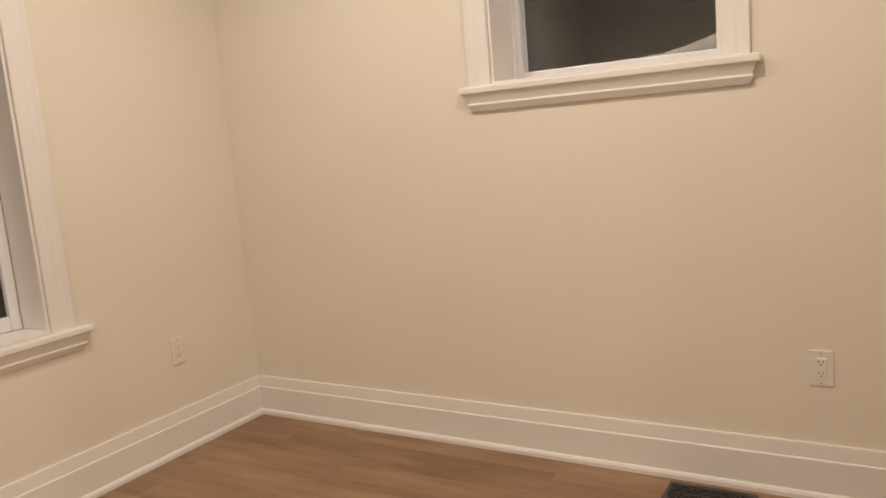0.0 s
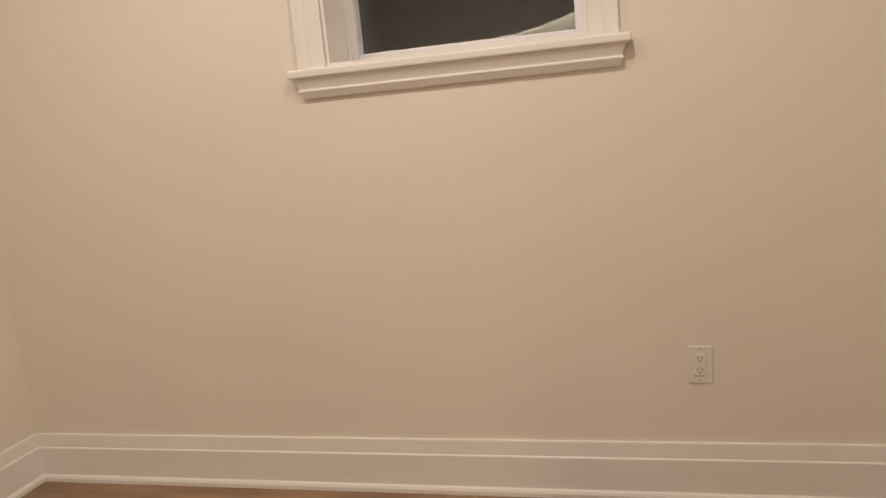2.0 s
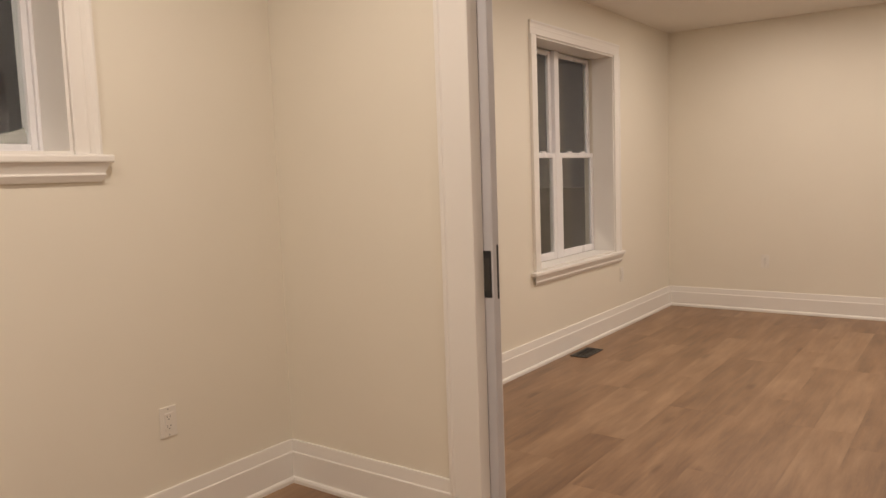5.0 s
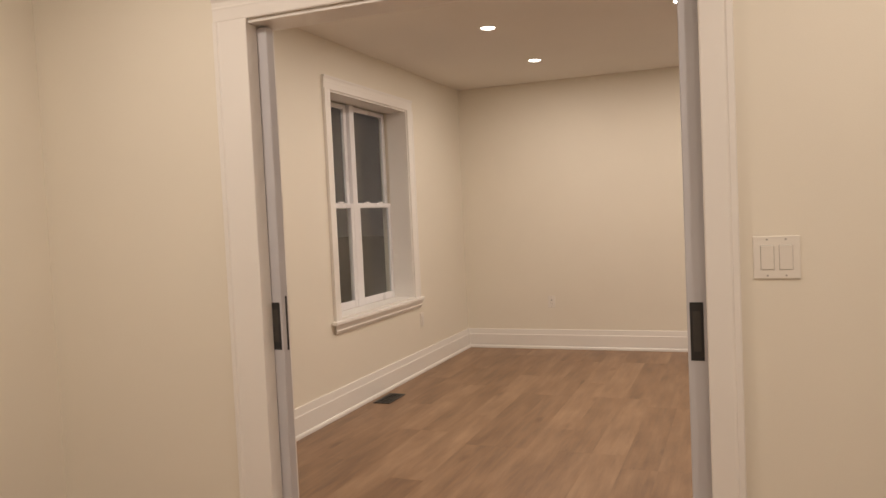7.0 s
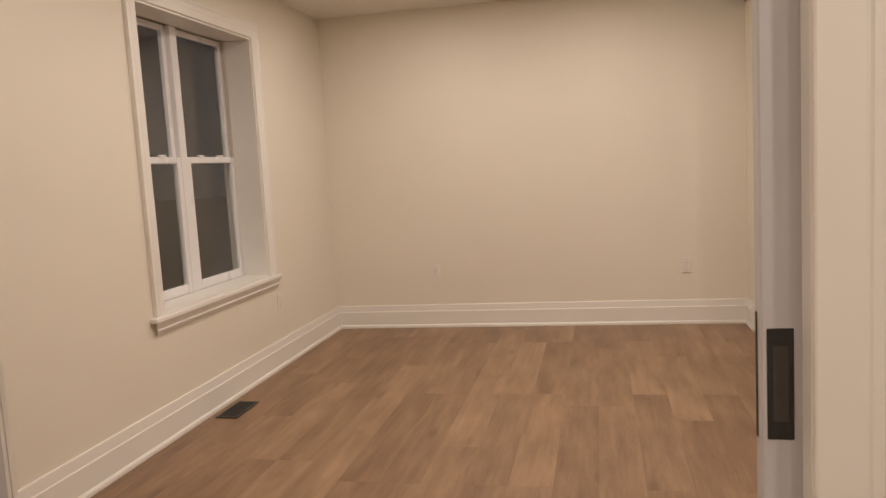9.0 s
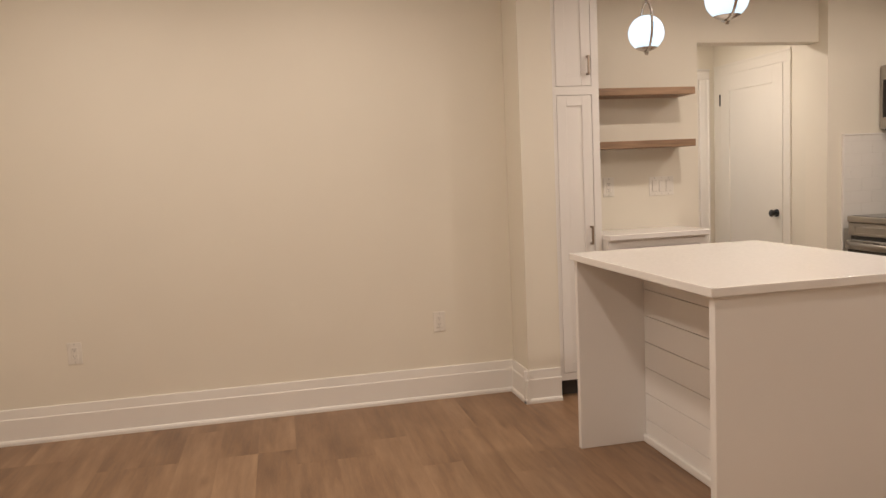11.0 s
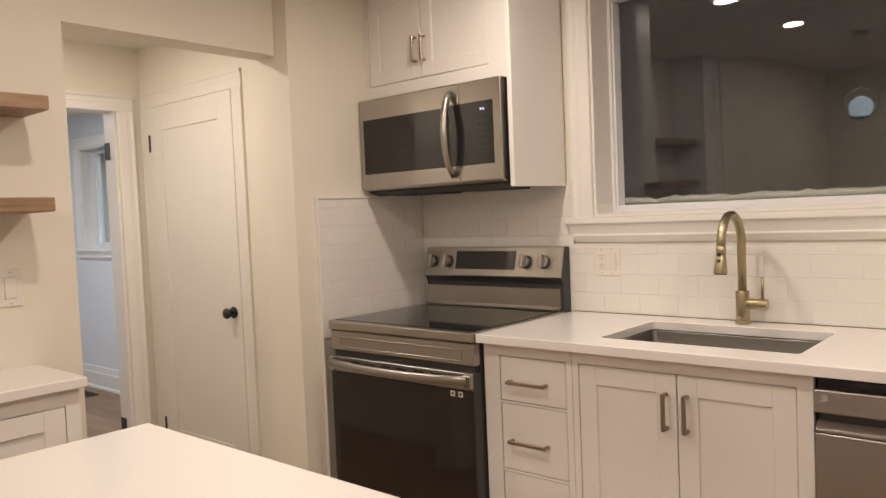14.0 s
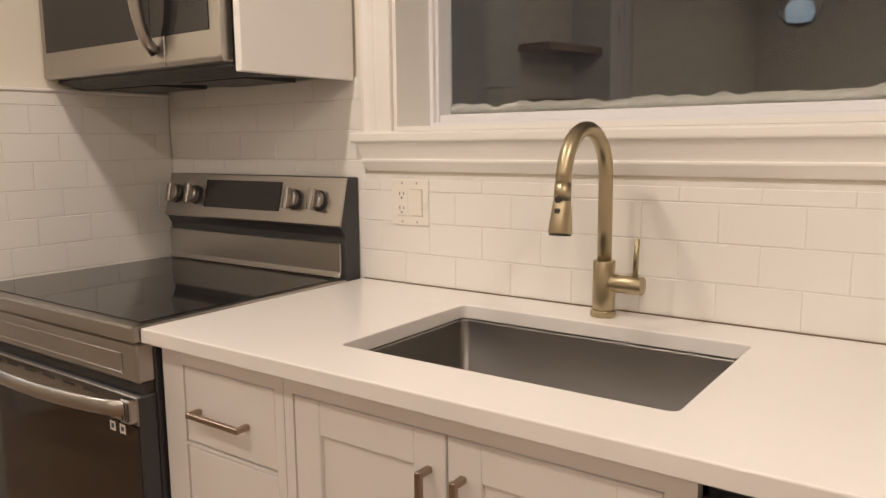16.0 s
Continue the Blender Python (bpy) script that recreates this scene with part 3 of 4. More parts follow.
def receptacle(root, m, dx, cover):
    face = put(root, "receptacle", box(dx - 0.0165, dx + 0.0165, -0.033, 0.033, 0.004, 0.0075, bevel=0.0012), PLASTIC, m, cover)
    bm = bmesh.new()
    for s in (-1, 1):
        box(dx - 0.0075, dx - 0.0055, s * 0.018 - 0.0005, s * 0.018 + 0.0075, 0.0070, 0.0080, bm=bm)
        box(dx + 0.0050, dx + 0.0070, s * 0.018 + 0.0005, s * 0.018 + 0.0075, 0.0070, 0.0080, bm=bm)
        cyl((dx, s * 0.018 - 0.0065, 0.0070), (dx, s * 0.018 - 0.0065, 0.0080), 0.0024, n=10, bm=bm)
    put(root, "slots", bm, SLOT, m, face)


def wall_plate(facing, at, gangs, label, category, width=None):
    root = thing("electrical_outlet" if "o" in gangs else "light_switch", at, label, category, group="wall plates")
    m = plate_frame(facing, at)
    w = width or (0.070 + 0.046 * (len(gangs) - 1))
    cover = put(root, "cover_plate", box(-w / 2, w / 2, -0.0575, 0.0575, 0.0, 0.005, bevel=0.0022, segments=2), PLASTIC, m)
    for i, g in enumerate(gangs):
        dx = (i - (len(gangs) - 1) / 2) * 0.046
        if g == "o":
            receptacle(root, m, dx, cover)
        else:
            rim = put(root, "switch_frame", box(dx - 0.0170, dx + 0.0170, -0.0335, 0.0335, 0.0045, 0.0058, bevel=0.0006), GREY_PRINT, m, cover)
            rock = box(dx - 0.0160, dx + 0.0160, -0.0325, 0.0325, 0.005, 0.0085, bevel=0.001)
            for v in rock.verts:
                if v.co.z > 0.007:
                    v.co.z += 0.0012 * (v.co.y / 0.0325)
            put(root, "rocker", rock, PLASTIC, m, rim)
        for s in (-1, 1):
            put(root, "screw", cyl((dx, s * 0.0485, 0.004), (dx, s * 0.0485, 0.0058), 0.0028, n=10), GREY_PRINT, m, cover)
    return root


wall_plate((0, -1, 0), (0.718, NORTH, 0.434), "o", "white duplex outlet on the wall above the baseboard", "outlet")
wall_plate((1, 0, 0), (WEST, 1.70, 0.437), "o", "white duplex outlet on the wall beside the window", "outlet")
wall_plate((-1, 0, 0), (EAST, -0.66, 0.450), "o", "white duplex outlet on the wall above the baseboard", "outlet")
wall_plate((-1, 0, 0), (EAST, 1.29, 0.450), "o", "white duplex outlet on the wall above the baseboard", "outlet")
wall_plate((0, -1, 0), (4.97, NORTH, 0.44), "o", "white duplex outlet below the twin window", "outlet")
wall_plate((-1, 0, 0), (PK0, -0.489, 1.163), "ss", "white double rocker light switch beside the pocket door", "switch")
wall_plate((-1, 0, 0), (EAST, -1.729, 1.172), "o", "white duplex outlet under the open shelves", "outlet")
wall_plate((-1, 0, 0), (EAST, -2.073, 1.164), "sss", "white triple rocker light switch under the open shelves", "switch")
TILE_FACE = SOUTH + 0.010
wall_plate((0, 1, 0), (5.050, TILE_FACE, 1.122), "os", "white outlet and switch plate on the tiled backsplash", "outlet")
wall_plate((0, 1, 0), (3.880, TILE_FACE, 1.126), "o", "white outlet on the tiled backsplash beside the window", "outlet")


# ---- floor registers ----
def register(x0, x1, y0, y1):
    root = thing("floor_register", ((x0 + x1) / 2, (y0 + y1) / 2, 0), "dark metal floor register with a pierced scroll grille", "floor vent", group="floor registers")
    rim = box(x0, x1, y0, y0 + 0.016, 0.001, 0.007, bevel=0.002)
    box(x0, x1, y1 - 0.016, y1, 0.001, 0.007, bevel=0.002, bm=rim)
    box(x0, x0 + 0.016, y0 + 0.016, y1 - 0.016, 0.001, 0.007, bevel=0.002, bm=rim)
    box(x1 - 0.016, x1, y0 + 0.016, y1 - 0.016, 0.001, 0.007, bevel=0.002, bm=rim)
    part("rim", rim, REGISTER, root)
    # Thin dark sheet drawn for the unlit opening below the grille.
    part("duct", box(x0 + 0.01, x1 - 0.01, y0 + 0.01, y1 - 0.01, 0.0005, 0.0015), SLOT, root)
    n = 8
    step = (x1 - x0 - 0.032) / n
    for i in range(n):
        cx, cy = x0 + 0.016 + step * (i + 0.5), (y0 + y1) / 2
        r = min(step, (y1 - y0 - 0.032) / 2) * 0.46
        bm = bmesh.new()
        for s in (-1, 1):
            pts = [(cx + r * math.cos(a), cy + s * (y1 - y0 - 0.032) * 0.25 + r * math.sin(a), 0.0045) for a in [k * math.pi / 8 for k in range(17)]]
            tube(pts, 0.0028, n=5, bm=bm)
            tube([(cx - r, cy + s * 0.002, 0.0045), (cx + r * 0.2, cy + s * 0.020, 0.0045), (cx + r, cy + s * 0.045, 0.0045)], 0.0026, n=5, bm=bm)
        part("scroll", bm, REGISTER, root)


register(0.252, 0.534, 1.955, 2.085)
register(3.865, 4.145, 1.945, 2.075)
register(9.66, 9.94, -3.96, -3.83)


# ---- recessed lights ----
def pot_light(x, y, z, warm=True):
    root = thing("recessed_light", (x, y, z), "round white recessed ceiling light, switched on", "ceiling light", group="recessed lights")
    ring = bmesh.new()
    n = 32
    rows = []
    for r, h in ((0.058, 0.0), (0.058, -0.004), (0.050, -0.006), (0.047, -0.003)):
        rows.append([ring.verts.new((x + r * math.cos(2 * math.pi * k / n), y + r * math.sin(2 * math.pi * k / n), z + h)) for k in range(n)])
    for p, q in zip(rows, rows[1:]):
        for k in range(n):
            ring.faces.new((p[k], p[(k + 1) % n], q[(k + 1) % n], q[k]))
    bmesh.ops.recalc_face_normals(ring, faces=ring.faces)
    part("trim_ring", ring, TRIM, root)
    part("diffuser", cyl((x, y, z - 0.0035), (x, y, z - 0.0005), 0.048, n=32), POT_GLOW, root, "glowing diffuser")


# The hall's fixture is an added one that goes with its unseen lamp.
for places, z in ((ROOM_POTS, CEIL), (LIVING_POTS, CEIL), (KITCHEN_POTS, KCEIL), (HALL_FILL_POTS, 2.30)):
    for px, py in places:
        pot_light(px, py, z)


# ---- cabinets ----
def shaker(root, axis, a0, a1, z0, z1, plane, out, name="door", rail=0.058, flat=False):
    """An inset shaker door or drawer front with its recessed panel; a along the front, plane its face."""
    if flat:
        return part(name, box(*place(axis, a0, a1, plane, plane - out * 0.018, z0, z1), bevel=0.002), CABINET, root)
    back = plane - out * 0.018
    bm = box(*place(axis, a0, a0 + rail, plane, back, z0, z1), bevel=0.0015)
    box(*place(axis, a1 - rail, a1, plane, back, z0, z1), bevel=0.0015, bm=bm)
    box(*place(axis, a0 + rail, a1 - rail, plane - out * 0.0004, back, z0, z0 + rail), bevel=0.0015, bm=bm)
    box(*place(axis, a0 + rail, a1 - rail, plane - out * 0.0004, back, z1 - rail, z1), bevel=0.0015, bm=bm)
    door = part(name, bm, CABINET, root)
    part("panel", box(*place(axis, a0 + rail - 0.002, a1 - rail + 0.002, plane - out * 0.0085, back + out * 0.001, z0 + rail - 0.002, z1 - rail + 0.002)), CABINET, door)
    return door


def pull(root, axis, a, z, plane, out, length=0.108, upright=True):
    """A square bar pull standing on two posts."""
    bm = bmesh.new()
    r = 0.0058
    ends = (-length / 2 + r, length / 2 - r)
    far = plane + out * 0.032
    if upright:
        box(*place(axis, a - r, a + r, far, far - out * 0.0096, z - length / 2, z + length / 2), bevel=0.0015, bm=bm)
        for e in ends:
            box(*place(axis, a - r * 0.9, a + r * 0.9, plane, far - out * 0.009, z + e - r * 0.9, z + e + r * 0.9), bevel=0.001, bm=bm)
    else:
        box(*place(axis, a - length / 2, a + length / 2, far, far - out * 0.0096, z - r, z + r), bevel=0.0015, bm=bm)
        for e in ends:
            box(*place(axis, a + e - r * 0.9, a + e + r * 0.9, plane, far - out * 0.009, z - r * 0.9, z + r * 0.9), bevel=0.001, bm=bm)
    return part("handle", bm, BRONZE, root, "champagne bronze bar handle")


def face_frame(root, axis, a0, a1, z0, z1, plane, out, holes, name="face_frame"):
    bm = pierced(axis, plane, plane - out * 0.020, a0, a1, z0, z1, holes)
    return part(name, bm, CABINET, root)


G = 0.003
# pantry
pantry = thing("pantry_cabinet", (5.99, -1.43, 0), "tall narrow white shaker pantry cabinet with two doors", "cabinet")
PF = 5.865
face_frame(pantry, "x", -1.567, -1.292, 0.10, KCEIL - 0.002, PF, -1, [(-1.525, -1.316, 1.740, 2.285), (-1.525, -1.316, 0.140, 1.694)])
part("body", box(PF + 0.024, EAST - 0.002, -1.567, -1.292, 0.10, KCEIL - 0.002), CABINET, pantry)
part("toe_kick", box(PF + 0.06, EAST - 0.002, -1.56, -1.292, 0, 0.10), SHADOW_LINE, pantry, "toe kick coloured dark for the shade under the cabinet")
for z0, z1, hz in ((1.740, 2.285, 1.852), (0.140, 1.694, 0.918)):
    d = shaker(pantry, "x", -1.525 + G, -1.316 - G, z0 + G, z1 - G, PF + 0.001, -1, rail=0.056)
    pull(d, "x", -1.500, hz, PF + 0.001, -1, 0.104)

# nook cabinet, counter and shelves
nook = thing("base_cabinet", (5.96, -1.87, 0), "white shaker base cabinet with two doors under open shelves", "cabinet")
NF = 5.795
face_frame(nook, "x", -2.170, -1.570, 0.10, 0.884, NF, -1, [(-2.130, -1.610, 0.140, 0.838)])
part("body", box(NF + 0.024, EAST - 0.002, -2.170, -1.570, 0.10, 0.884), CABINET, nook)
part("toe_kick", box(NF + 0.06, EAST - 0.03, -2.165, -1.575, 0, 0.10), SHADOW_LINE, nook, "toe kick coloured dark for the shade under the cabinet")
for a0, a1, ha in ((-2.130, -1.870, -1.900), (-1.870, -1.610, -1.840)):
    d = shaker(nook, "x", a0 + G * 0.7, a1 - G * 0.7, 0.140 + G, 0.838 - G, NF + 0.001, -1)
    pull(d, "x", ha, 0.745, NF + 0.001, -1, 0.11)
tagged(solid("nook_counter", box(5.770, EAST - 0.002, -2.185, -1.569, 0.885, 0.915, bevel=0.003), QUARTZ), "white quartz counter slab on the nook cabinet", "counter", kind="thing")
for z in (1.690, 1.392):
    s = box(5.915, EAST - 0.001, -2.188, -1.570, z, z + 0.042, bevel=0.003)
    tagged(solid("wood_shelf", s, SHELF_WOOD), "thick warm brown wooden floating shelf, empty", "shelf", group="open shelves", kind="thing")

# sink-wall base cabinets
BF = -3.315
drawers = thing("drawer_cabinet", (5.01, -3.6, 0), "white base cabinet with three drawers beside the stove", "cabinet")
DR = [(0.684, 0.842), (0.445, 0.678), (0.140, 0.439)]
face_frame(drawers, "y", 4.858, 5.212, 0.10, 0.884, BF, 1, [(4.880, 5.146, a, b) for a, b in DR])
part("body", box(4.858, 5.212, SOUTH + 0.002, BF - 0.024, 0.10, 0.884), CABINET, drawers)
part("toe_kick", box(4.858, 5.212, SOUTH + 0.03, BF - 0.06, 0, 0.10), SHADOW_LINE, drawers, "toe kick coloured dark for the shade under the cabinet")
for a, b in DR:
    d = shaker(drawers, "y", 4.880 + G, 5.146 - G, a + G, b - G, BF - 0.001, 1, "drawer", flat=True)
    pull(d, "y", 5.028, a + (b - a) * 0.45, BF - 0.001, 1, 0.152, upright=False)

sinkcab = thing("sink_cabinet", (4.5, -3.6, 0), "white shaker sink cabinet with two doors", "cabinet")
face_frame(sinkcab, "y", 4.138, 4.856, 0.10, 0.884, BF, 1, [(4.178, 4.834, 0.140, 0.843)])
part("body", box(4.138, 4.856, SOUTH + 0.002, BF - 0.024, 0.10, 0.70), CABINET, sinkcab)
part("toe_kick", box(4.138, 4.856, SOUTH + 0.03, BF - 0.06, 0, 0.10), SHADOW_LINE, sinkcab, "toe kick coloured dark for the shade under the cabinet")
for a0, a1, ha in ((4.178, 4.508, 4.477), (4.508, 4.834, 4.540)):
    d = shaker(sinkcab, "y", a0 + G * 0.7, a1 - G * 0.7, 0.140 + G, 0.843 - G, BF - 0.001, 1, rail=0.060)
    pull(d, "y", ha, 0.730, BF - 0.001, 1, 0.112)

endcab = thing("end_cabinet", (3.2, -3.6, 0), "plain white base cabinet at the counter's end", "cabinet")
face_frame(endcab, "y", 2.90, 3.530, 0.10, 0.884, BF, 1, [(2.94, 3.49, 0.140, 0.843)])
part("body", box(2.90, 3.530, SOUTH + 0.002, BF - 0.024, 0.10, 0.884), CABINET, endcab)
part("toe_kick", box(2.90, 3.530, SOUTH + 0.03, BF - 0.06, 0, 0.10), SHADOW_LINE, endcab)
shaker(endcab, "y", 2.94 + G, 3.49 - G, 0.143, 0.840, BF - 0.001, 1)


# countertop with sink cut-out
def rounded_rect(x0, x1, y0, y1, r, n=5):
    pts = []
    for cx, cy, a in ((x1 - r, y1 - r, 0), (x0 + r, y1 - r, 90), (x0 + r, y0 + r, 180), (x1 - r, y0 + r, 270)):
        for k in range(n + 1):
            t = radians(a + 90 * k / n)
            pts.append((cx + r * math.cos(t), cy + r * math.sin(t)))
    return pts


SX0, SX1, SY0, SY1 = 4.195, 4.803, -3.797, -3.404
CX0, CX1, CY0, CY1 = 2.88, 5.213, TILE_FACE + 0.004, -3.272


def slab_with_hole(outer, inner, z0, z1):
    bm = bmesh.new()
    n = len(inner)
    # outer loop sampled by the same angles as the inner one
    cx, cy = (SX0 + SX1) / 2, (SY0 + SY1) / 2
    corners = [(outer[1], outer[3]), (outer[0], outer[3]), (outer[0], outer[2]), (outer[1], outer[2])]
    per = n // 4
    loops = []
    for z in (z0, z1):
        ins = [bm.verts.new((x, y, z)) for x, y in inner]
        outs = [bm.verts.new((x, y, z)) for x, y in corners]
        loops.append((ins, outs))
    for ins, outs in loops:
        for c in range(4):
            for k in range(per - 1):
                bm.faces.new((ins[c * per + k], ins[c * per + k + 1], outs[c]))
            nxt = ((c + 1) * per) % n
            bm.faces.new((ins[c * per + per - 1], ins[nxt], outs[(c + 1) % 4], outs[c]))
    (i0, o0), (i1, o1) = loops
    for k in range(n):
        bm.faces.new((i0[k], i0[(k + 1) % n], i1[(k + 1) % n], i1[k]))
    for k in range(4):
        bm.faces.new((o0[k], o0[(k + 1) % 4], o1[(k + 1) % 4], o1[k]))
    bmesh.ops.recalc_face_normals(bm, faces=bm.faces)
    rim = [e for e in bm.edges if len(e.link_faces) == 2 and e.calc_face_angle(0) > 1.2 and abs(e.verts[0].co.z - e.verts[1].co.z) < 1e-5]
    bmesh.ops.bevel(bm, geom=rim, offset=0.0025, offset_type="OFFSET", segments=2, profile=0.5, affect="EDGES", clamp_overlap=True)
    return bm


tagged(solid("kitchen_counter", slab_with_hole((CX0, CX1, CY0, CY1), rounded_rect(SX0, SX1, SY0, SY1, 0.014), 0.885, 0.915), QUARTZ), "white quartz countertop with an undermount sink cut-out", "counter", kind="thing")

sink = thing("kitchen_sink", (4.5, -3.6, 0.70), "brushed stainless undermount sink, empty", "sink")
bowl = bmesh.new()
rings = []
for inset, z, r in ((-0.012, 0.8838, 0.026), (-0.004, 0.8838, 0.018), (-0.003, 0.878, 0.018), (0.004, 0.715, 0.024), (0.022, 0.700, 0.030)):
    rings.append([bowl.verts.new((x, y, z)) for x, y in rounded_rect(SX0 + inset, SX1 - inset, SY0 + inset, SY1 - inset, r)])
for p, q in zip(rings, rings[1:]):
    for k in range(len(p)):
        f = bowl.faces.new((p[k], p[(k + 1) % len(p)], q[(k + 1) % len(p)], q[k]))
        f.smooth = True
bowl.faces.new(rings[-1])
bmesh.ops.recalc_face_normals(bowl, faces=bowl.faces)
for f in bowl.faces:
    f.normal_flip()
part("bowl", bowl, DARK_STEEL, sink)
part("drain", cyl((4.5, -3.66, 0.7005), (4.5, -3.66, 0.704), 0.045, 0.040, n=28), CHROME, sink, "round metal drain")

# faucet
fx, fy = 4.503, -3.866
faucet = thing("faucet", (fx, fy, 0.915), "brushed brass pull-down gooseneck kitchen faucet", "faucet")
part("base", cyl((fx, fy, 0.915), (fx, fy, 0.928), 0.0265, 0.0265, bevel=0.002), BRASS, faucet)
part("lower_body", cyl((fx, fy, 0.928), (fx, fy, 1.030), 0.0225, bevel=0.0015), BRASS, faucet)
R = 0.093
neck = [(fx, fy, 1.028), (fx, fy, 1.10), (fx, fy, 1.19)]
neck += [(fx, fy + R - R * math.cos(a), 1.20 + R * math.sin(a)) for a in [math.pi * k / 18 for k in range(18)]]
neck += [(fx, fy + 2 * R + 0.002, 1.192)]
part("neck", tube(neck, 0.0145, n=20), BRASS, faucet)
hy = fy + 2 * R
spray = cyl((fx, hy + 0.002, 1.196), (fx, hy + 0.005, 1.165), 0.0150, 0.0158)
cyl((fx, hy + 0.005, 1.165), (fx, hy + 0.012, 1.105), 0.0158, 0.0225, bm=spray, bevel=0.002)
head = part("spray_head", spray, BRASS, faucet)
part("button", box(fx - 0.006, fx + 0.006, hy + 0.019, hy + 0.026, 1.130, 1.152, bevel=0.002), BLACK_PLASTIC, head, "black spray button")
part("button", cyl((fx, hy + 0.016, 1.168), (fx, hy + 0.0225, 1.167), 0.0065, n=16), BLACK_PLASTIC, head)
part("nozzle", cyl((fx, hy + 0.012, 1.1055), (fx, hy + 0.0123, 1.1020), 0.020, n=24), BLACK_PLASTIC, head)
part("valve", cyl((fx - 0.015, fy, 0.985), (fx - 0.083, fy, 0.985), 0.0185, bevel=0.002), BRASS, faucet)
part("lever", tube([(fx - 0.066, fy, 1.000), (fx - 0.067, fy, 1.04), (fx - 0.069, fy, 1.078)], 0.0055, n=12), BRASS, faucet)

# soap bottle
sx, sy = 3.572, -3.84
soap = thing("soap_bottle", (sx, sy, 0.915), "green dish soap bottle with a pale label", "bottle")
b = bmesh.new()
prof = [(0.001, 0.0), (0.034, 0.0), (0.037, 0.006), (0.037, 0.085), (0.034, 0.100), (0.020, 0.116), (0.013, 0.122), (0.013, 0.132), (0.001, 0.132)]
rows = [[b.verts.new((sx + r * math.cos(2 * math.pi * k / 24), sy + 0.75 * r * math.sin(2 * math.pi * k / 24), 0.915 + z)) for k in range(24)] for r, z in prof]
for p, q in zip(rows, rows[1:]):
    for k in range(24):
        f = b.faces.new((p[k], p[(k + 1) % 24], q[(k + 1) % 24], q[k]))
        f.smooth = True
bmesh.ops.recalc_face_normals(b, faces=b.faces)
part("body", b, SOAP, soap)
lb = cyl((sx, sy, 0.938), (sx, sy, 1.000), 0.0375, n=24)
for v in lb.verts:
    v.co.y = sy + (v.co.y - sy) * 0.755
lab = part("label", lb, LABEL, soap, "pale printed label")
part("printed_bar", box(sx + 0.006, sx + 0.026, sy + 0.0235, sy + 0.0275, 0.975, 0.985), INK, lab)
part("cap", cyl((sx, sy, 1.047), (sx, sy, 1.070), 0.015, 0.011, bevel=0.002), LABEL, soap)

# dishwasher
DX0, DX1 = 3.535, 4.134
dw = thing("dishwasher", (3.83, -3.6, 0), "brushed stainless dishwasher with a pocket handle", "dishwasher")
part("tub", box(DX0, DX1, SOUTH + 0.05, BF - 0.03, 0.10, 0.866), BLACK_PLASTIC, dw)
part("control_panel", box(DX0, DX1, BF - 0.03, BF + 0.016, 0.787, 0.848, bevel=0.004, segments=2), STEEL, dw)
hb = box(DX0 + 0.012, DX1 - 0.012, BF - 0.028, BF - 0.008, 0.735, 0.786)
part("handle_pocket", hb, BLACK_PLASTIC, dw)
lip = bmesh.new()
rows = [[lip.verts.new((x, BF + dy, z)) for dy, z in ((-0.006, 0.764), (0.012, 0.748), (0.015, 0.744), (0.015, 0.738), (-0.010, 0.738))] for x in (DX0 + 0.004, DX1 - 0.004)]
for k in range(5):
    lip.faces.new((rows[0][k], rows[0][(k + 1) % 5], rows[1][(k + 1) % 5], rows[1][k]))
lip.faces.new(rows[0][::-1])
lip.faces.new(rows[1])
bmesh.ops.recalc_face_normals(lip, faces=lip.faces)
part("handle_lip", lip, STEEL, dw)
door = part("door", box(DX0, DX1, BF - 0.03, BF + 0.014, 0.105, 0.735, bevel=0.004, segments=2), STEEL, dw)
part("logo_disc", cyl((4.108, BF + 0.0155, 0.826), (4.108, BF + 0.0168, 0.826), 0.009, n=20), GREY_PRINT, dw)
for k in range(6):
    part("printed_mark", box(3.735 - k * 0.026, 3.750 - k * 0.026, BF + 0.0155, BF + 0.0165, 0.800, 0.804 + 0.003 * (k % 2)), GREY_PRINT, dw)
part("display", box(3.565, 3.588, BF + 0.0155, BF + 0.0168, 0.797, 0.807), BLACK_GLASS, dw)
part("toe_kick", box(DX0, DX1, SOUTH + 0.05, BF - 0.06, 0, 0.10), BLACK_PLASTIC, dw)

# ---- stove ----
RX0, RX1 = 5.217, 5.972
RF = -3.268
stove = thing("electric_range", ((RX0 + RX1) / 2, -3.6, 0), "stainless steel electric range with black glass cooktop", "stove")
part("body", box(RX0 + 0.003, RX1 - 0.003, SOUTH + 0.03, RF - 0.035, 0.03, 0.885, bevel=0.003), BLACK_PLASTIC, stove, "black enamel side body")
part("cooktop_frame", box(RX0, RX1, SOUTH + 0.07, RF + 0.012, 0.885, 0.920, bevel=0.005, segments=2), STEEL, stove)
part("cooktop_glass", box(RX0 + 0.016, RX1 - 0.016, SOUTH + 0.10, RF - 0.018, 0.9195, 0.9225, bevel=0.001), BLACK_GLASS, stove, "black glass cooktop")
band = part("front_panel", box(RX0 + 0.002, RX1 - 0.002, RF - 0.034, RF + 0.004, 0.800, 0.882, bevel=0.004), STEEL, stove)
fr = box(RX0 + 0.055, RX1 - 0.055, RF + 0.003, RF + 0.0065, 0.853, 0.858, bevel=0.001)
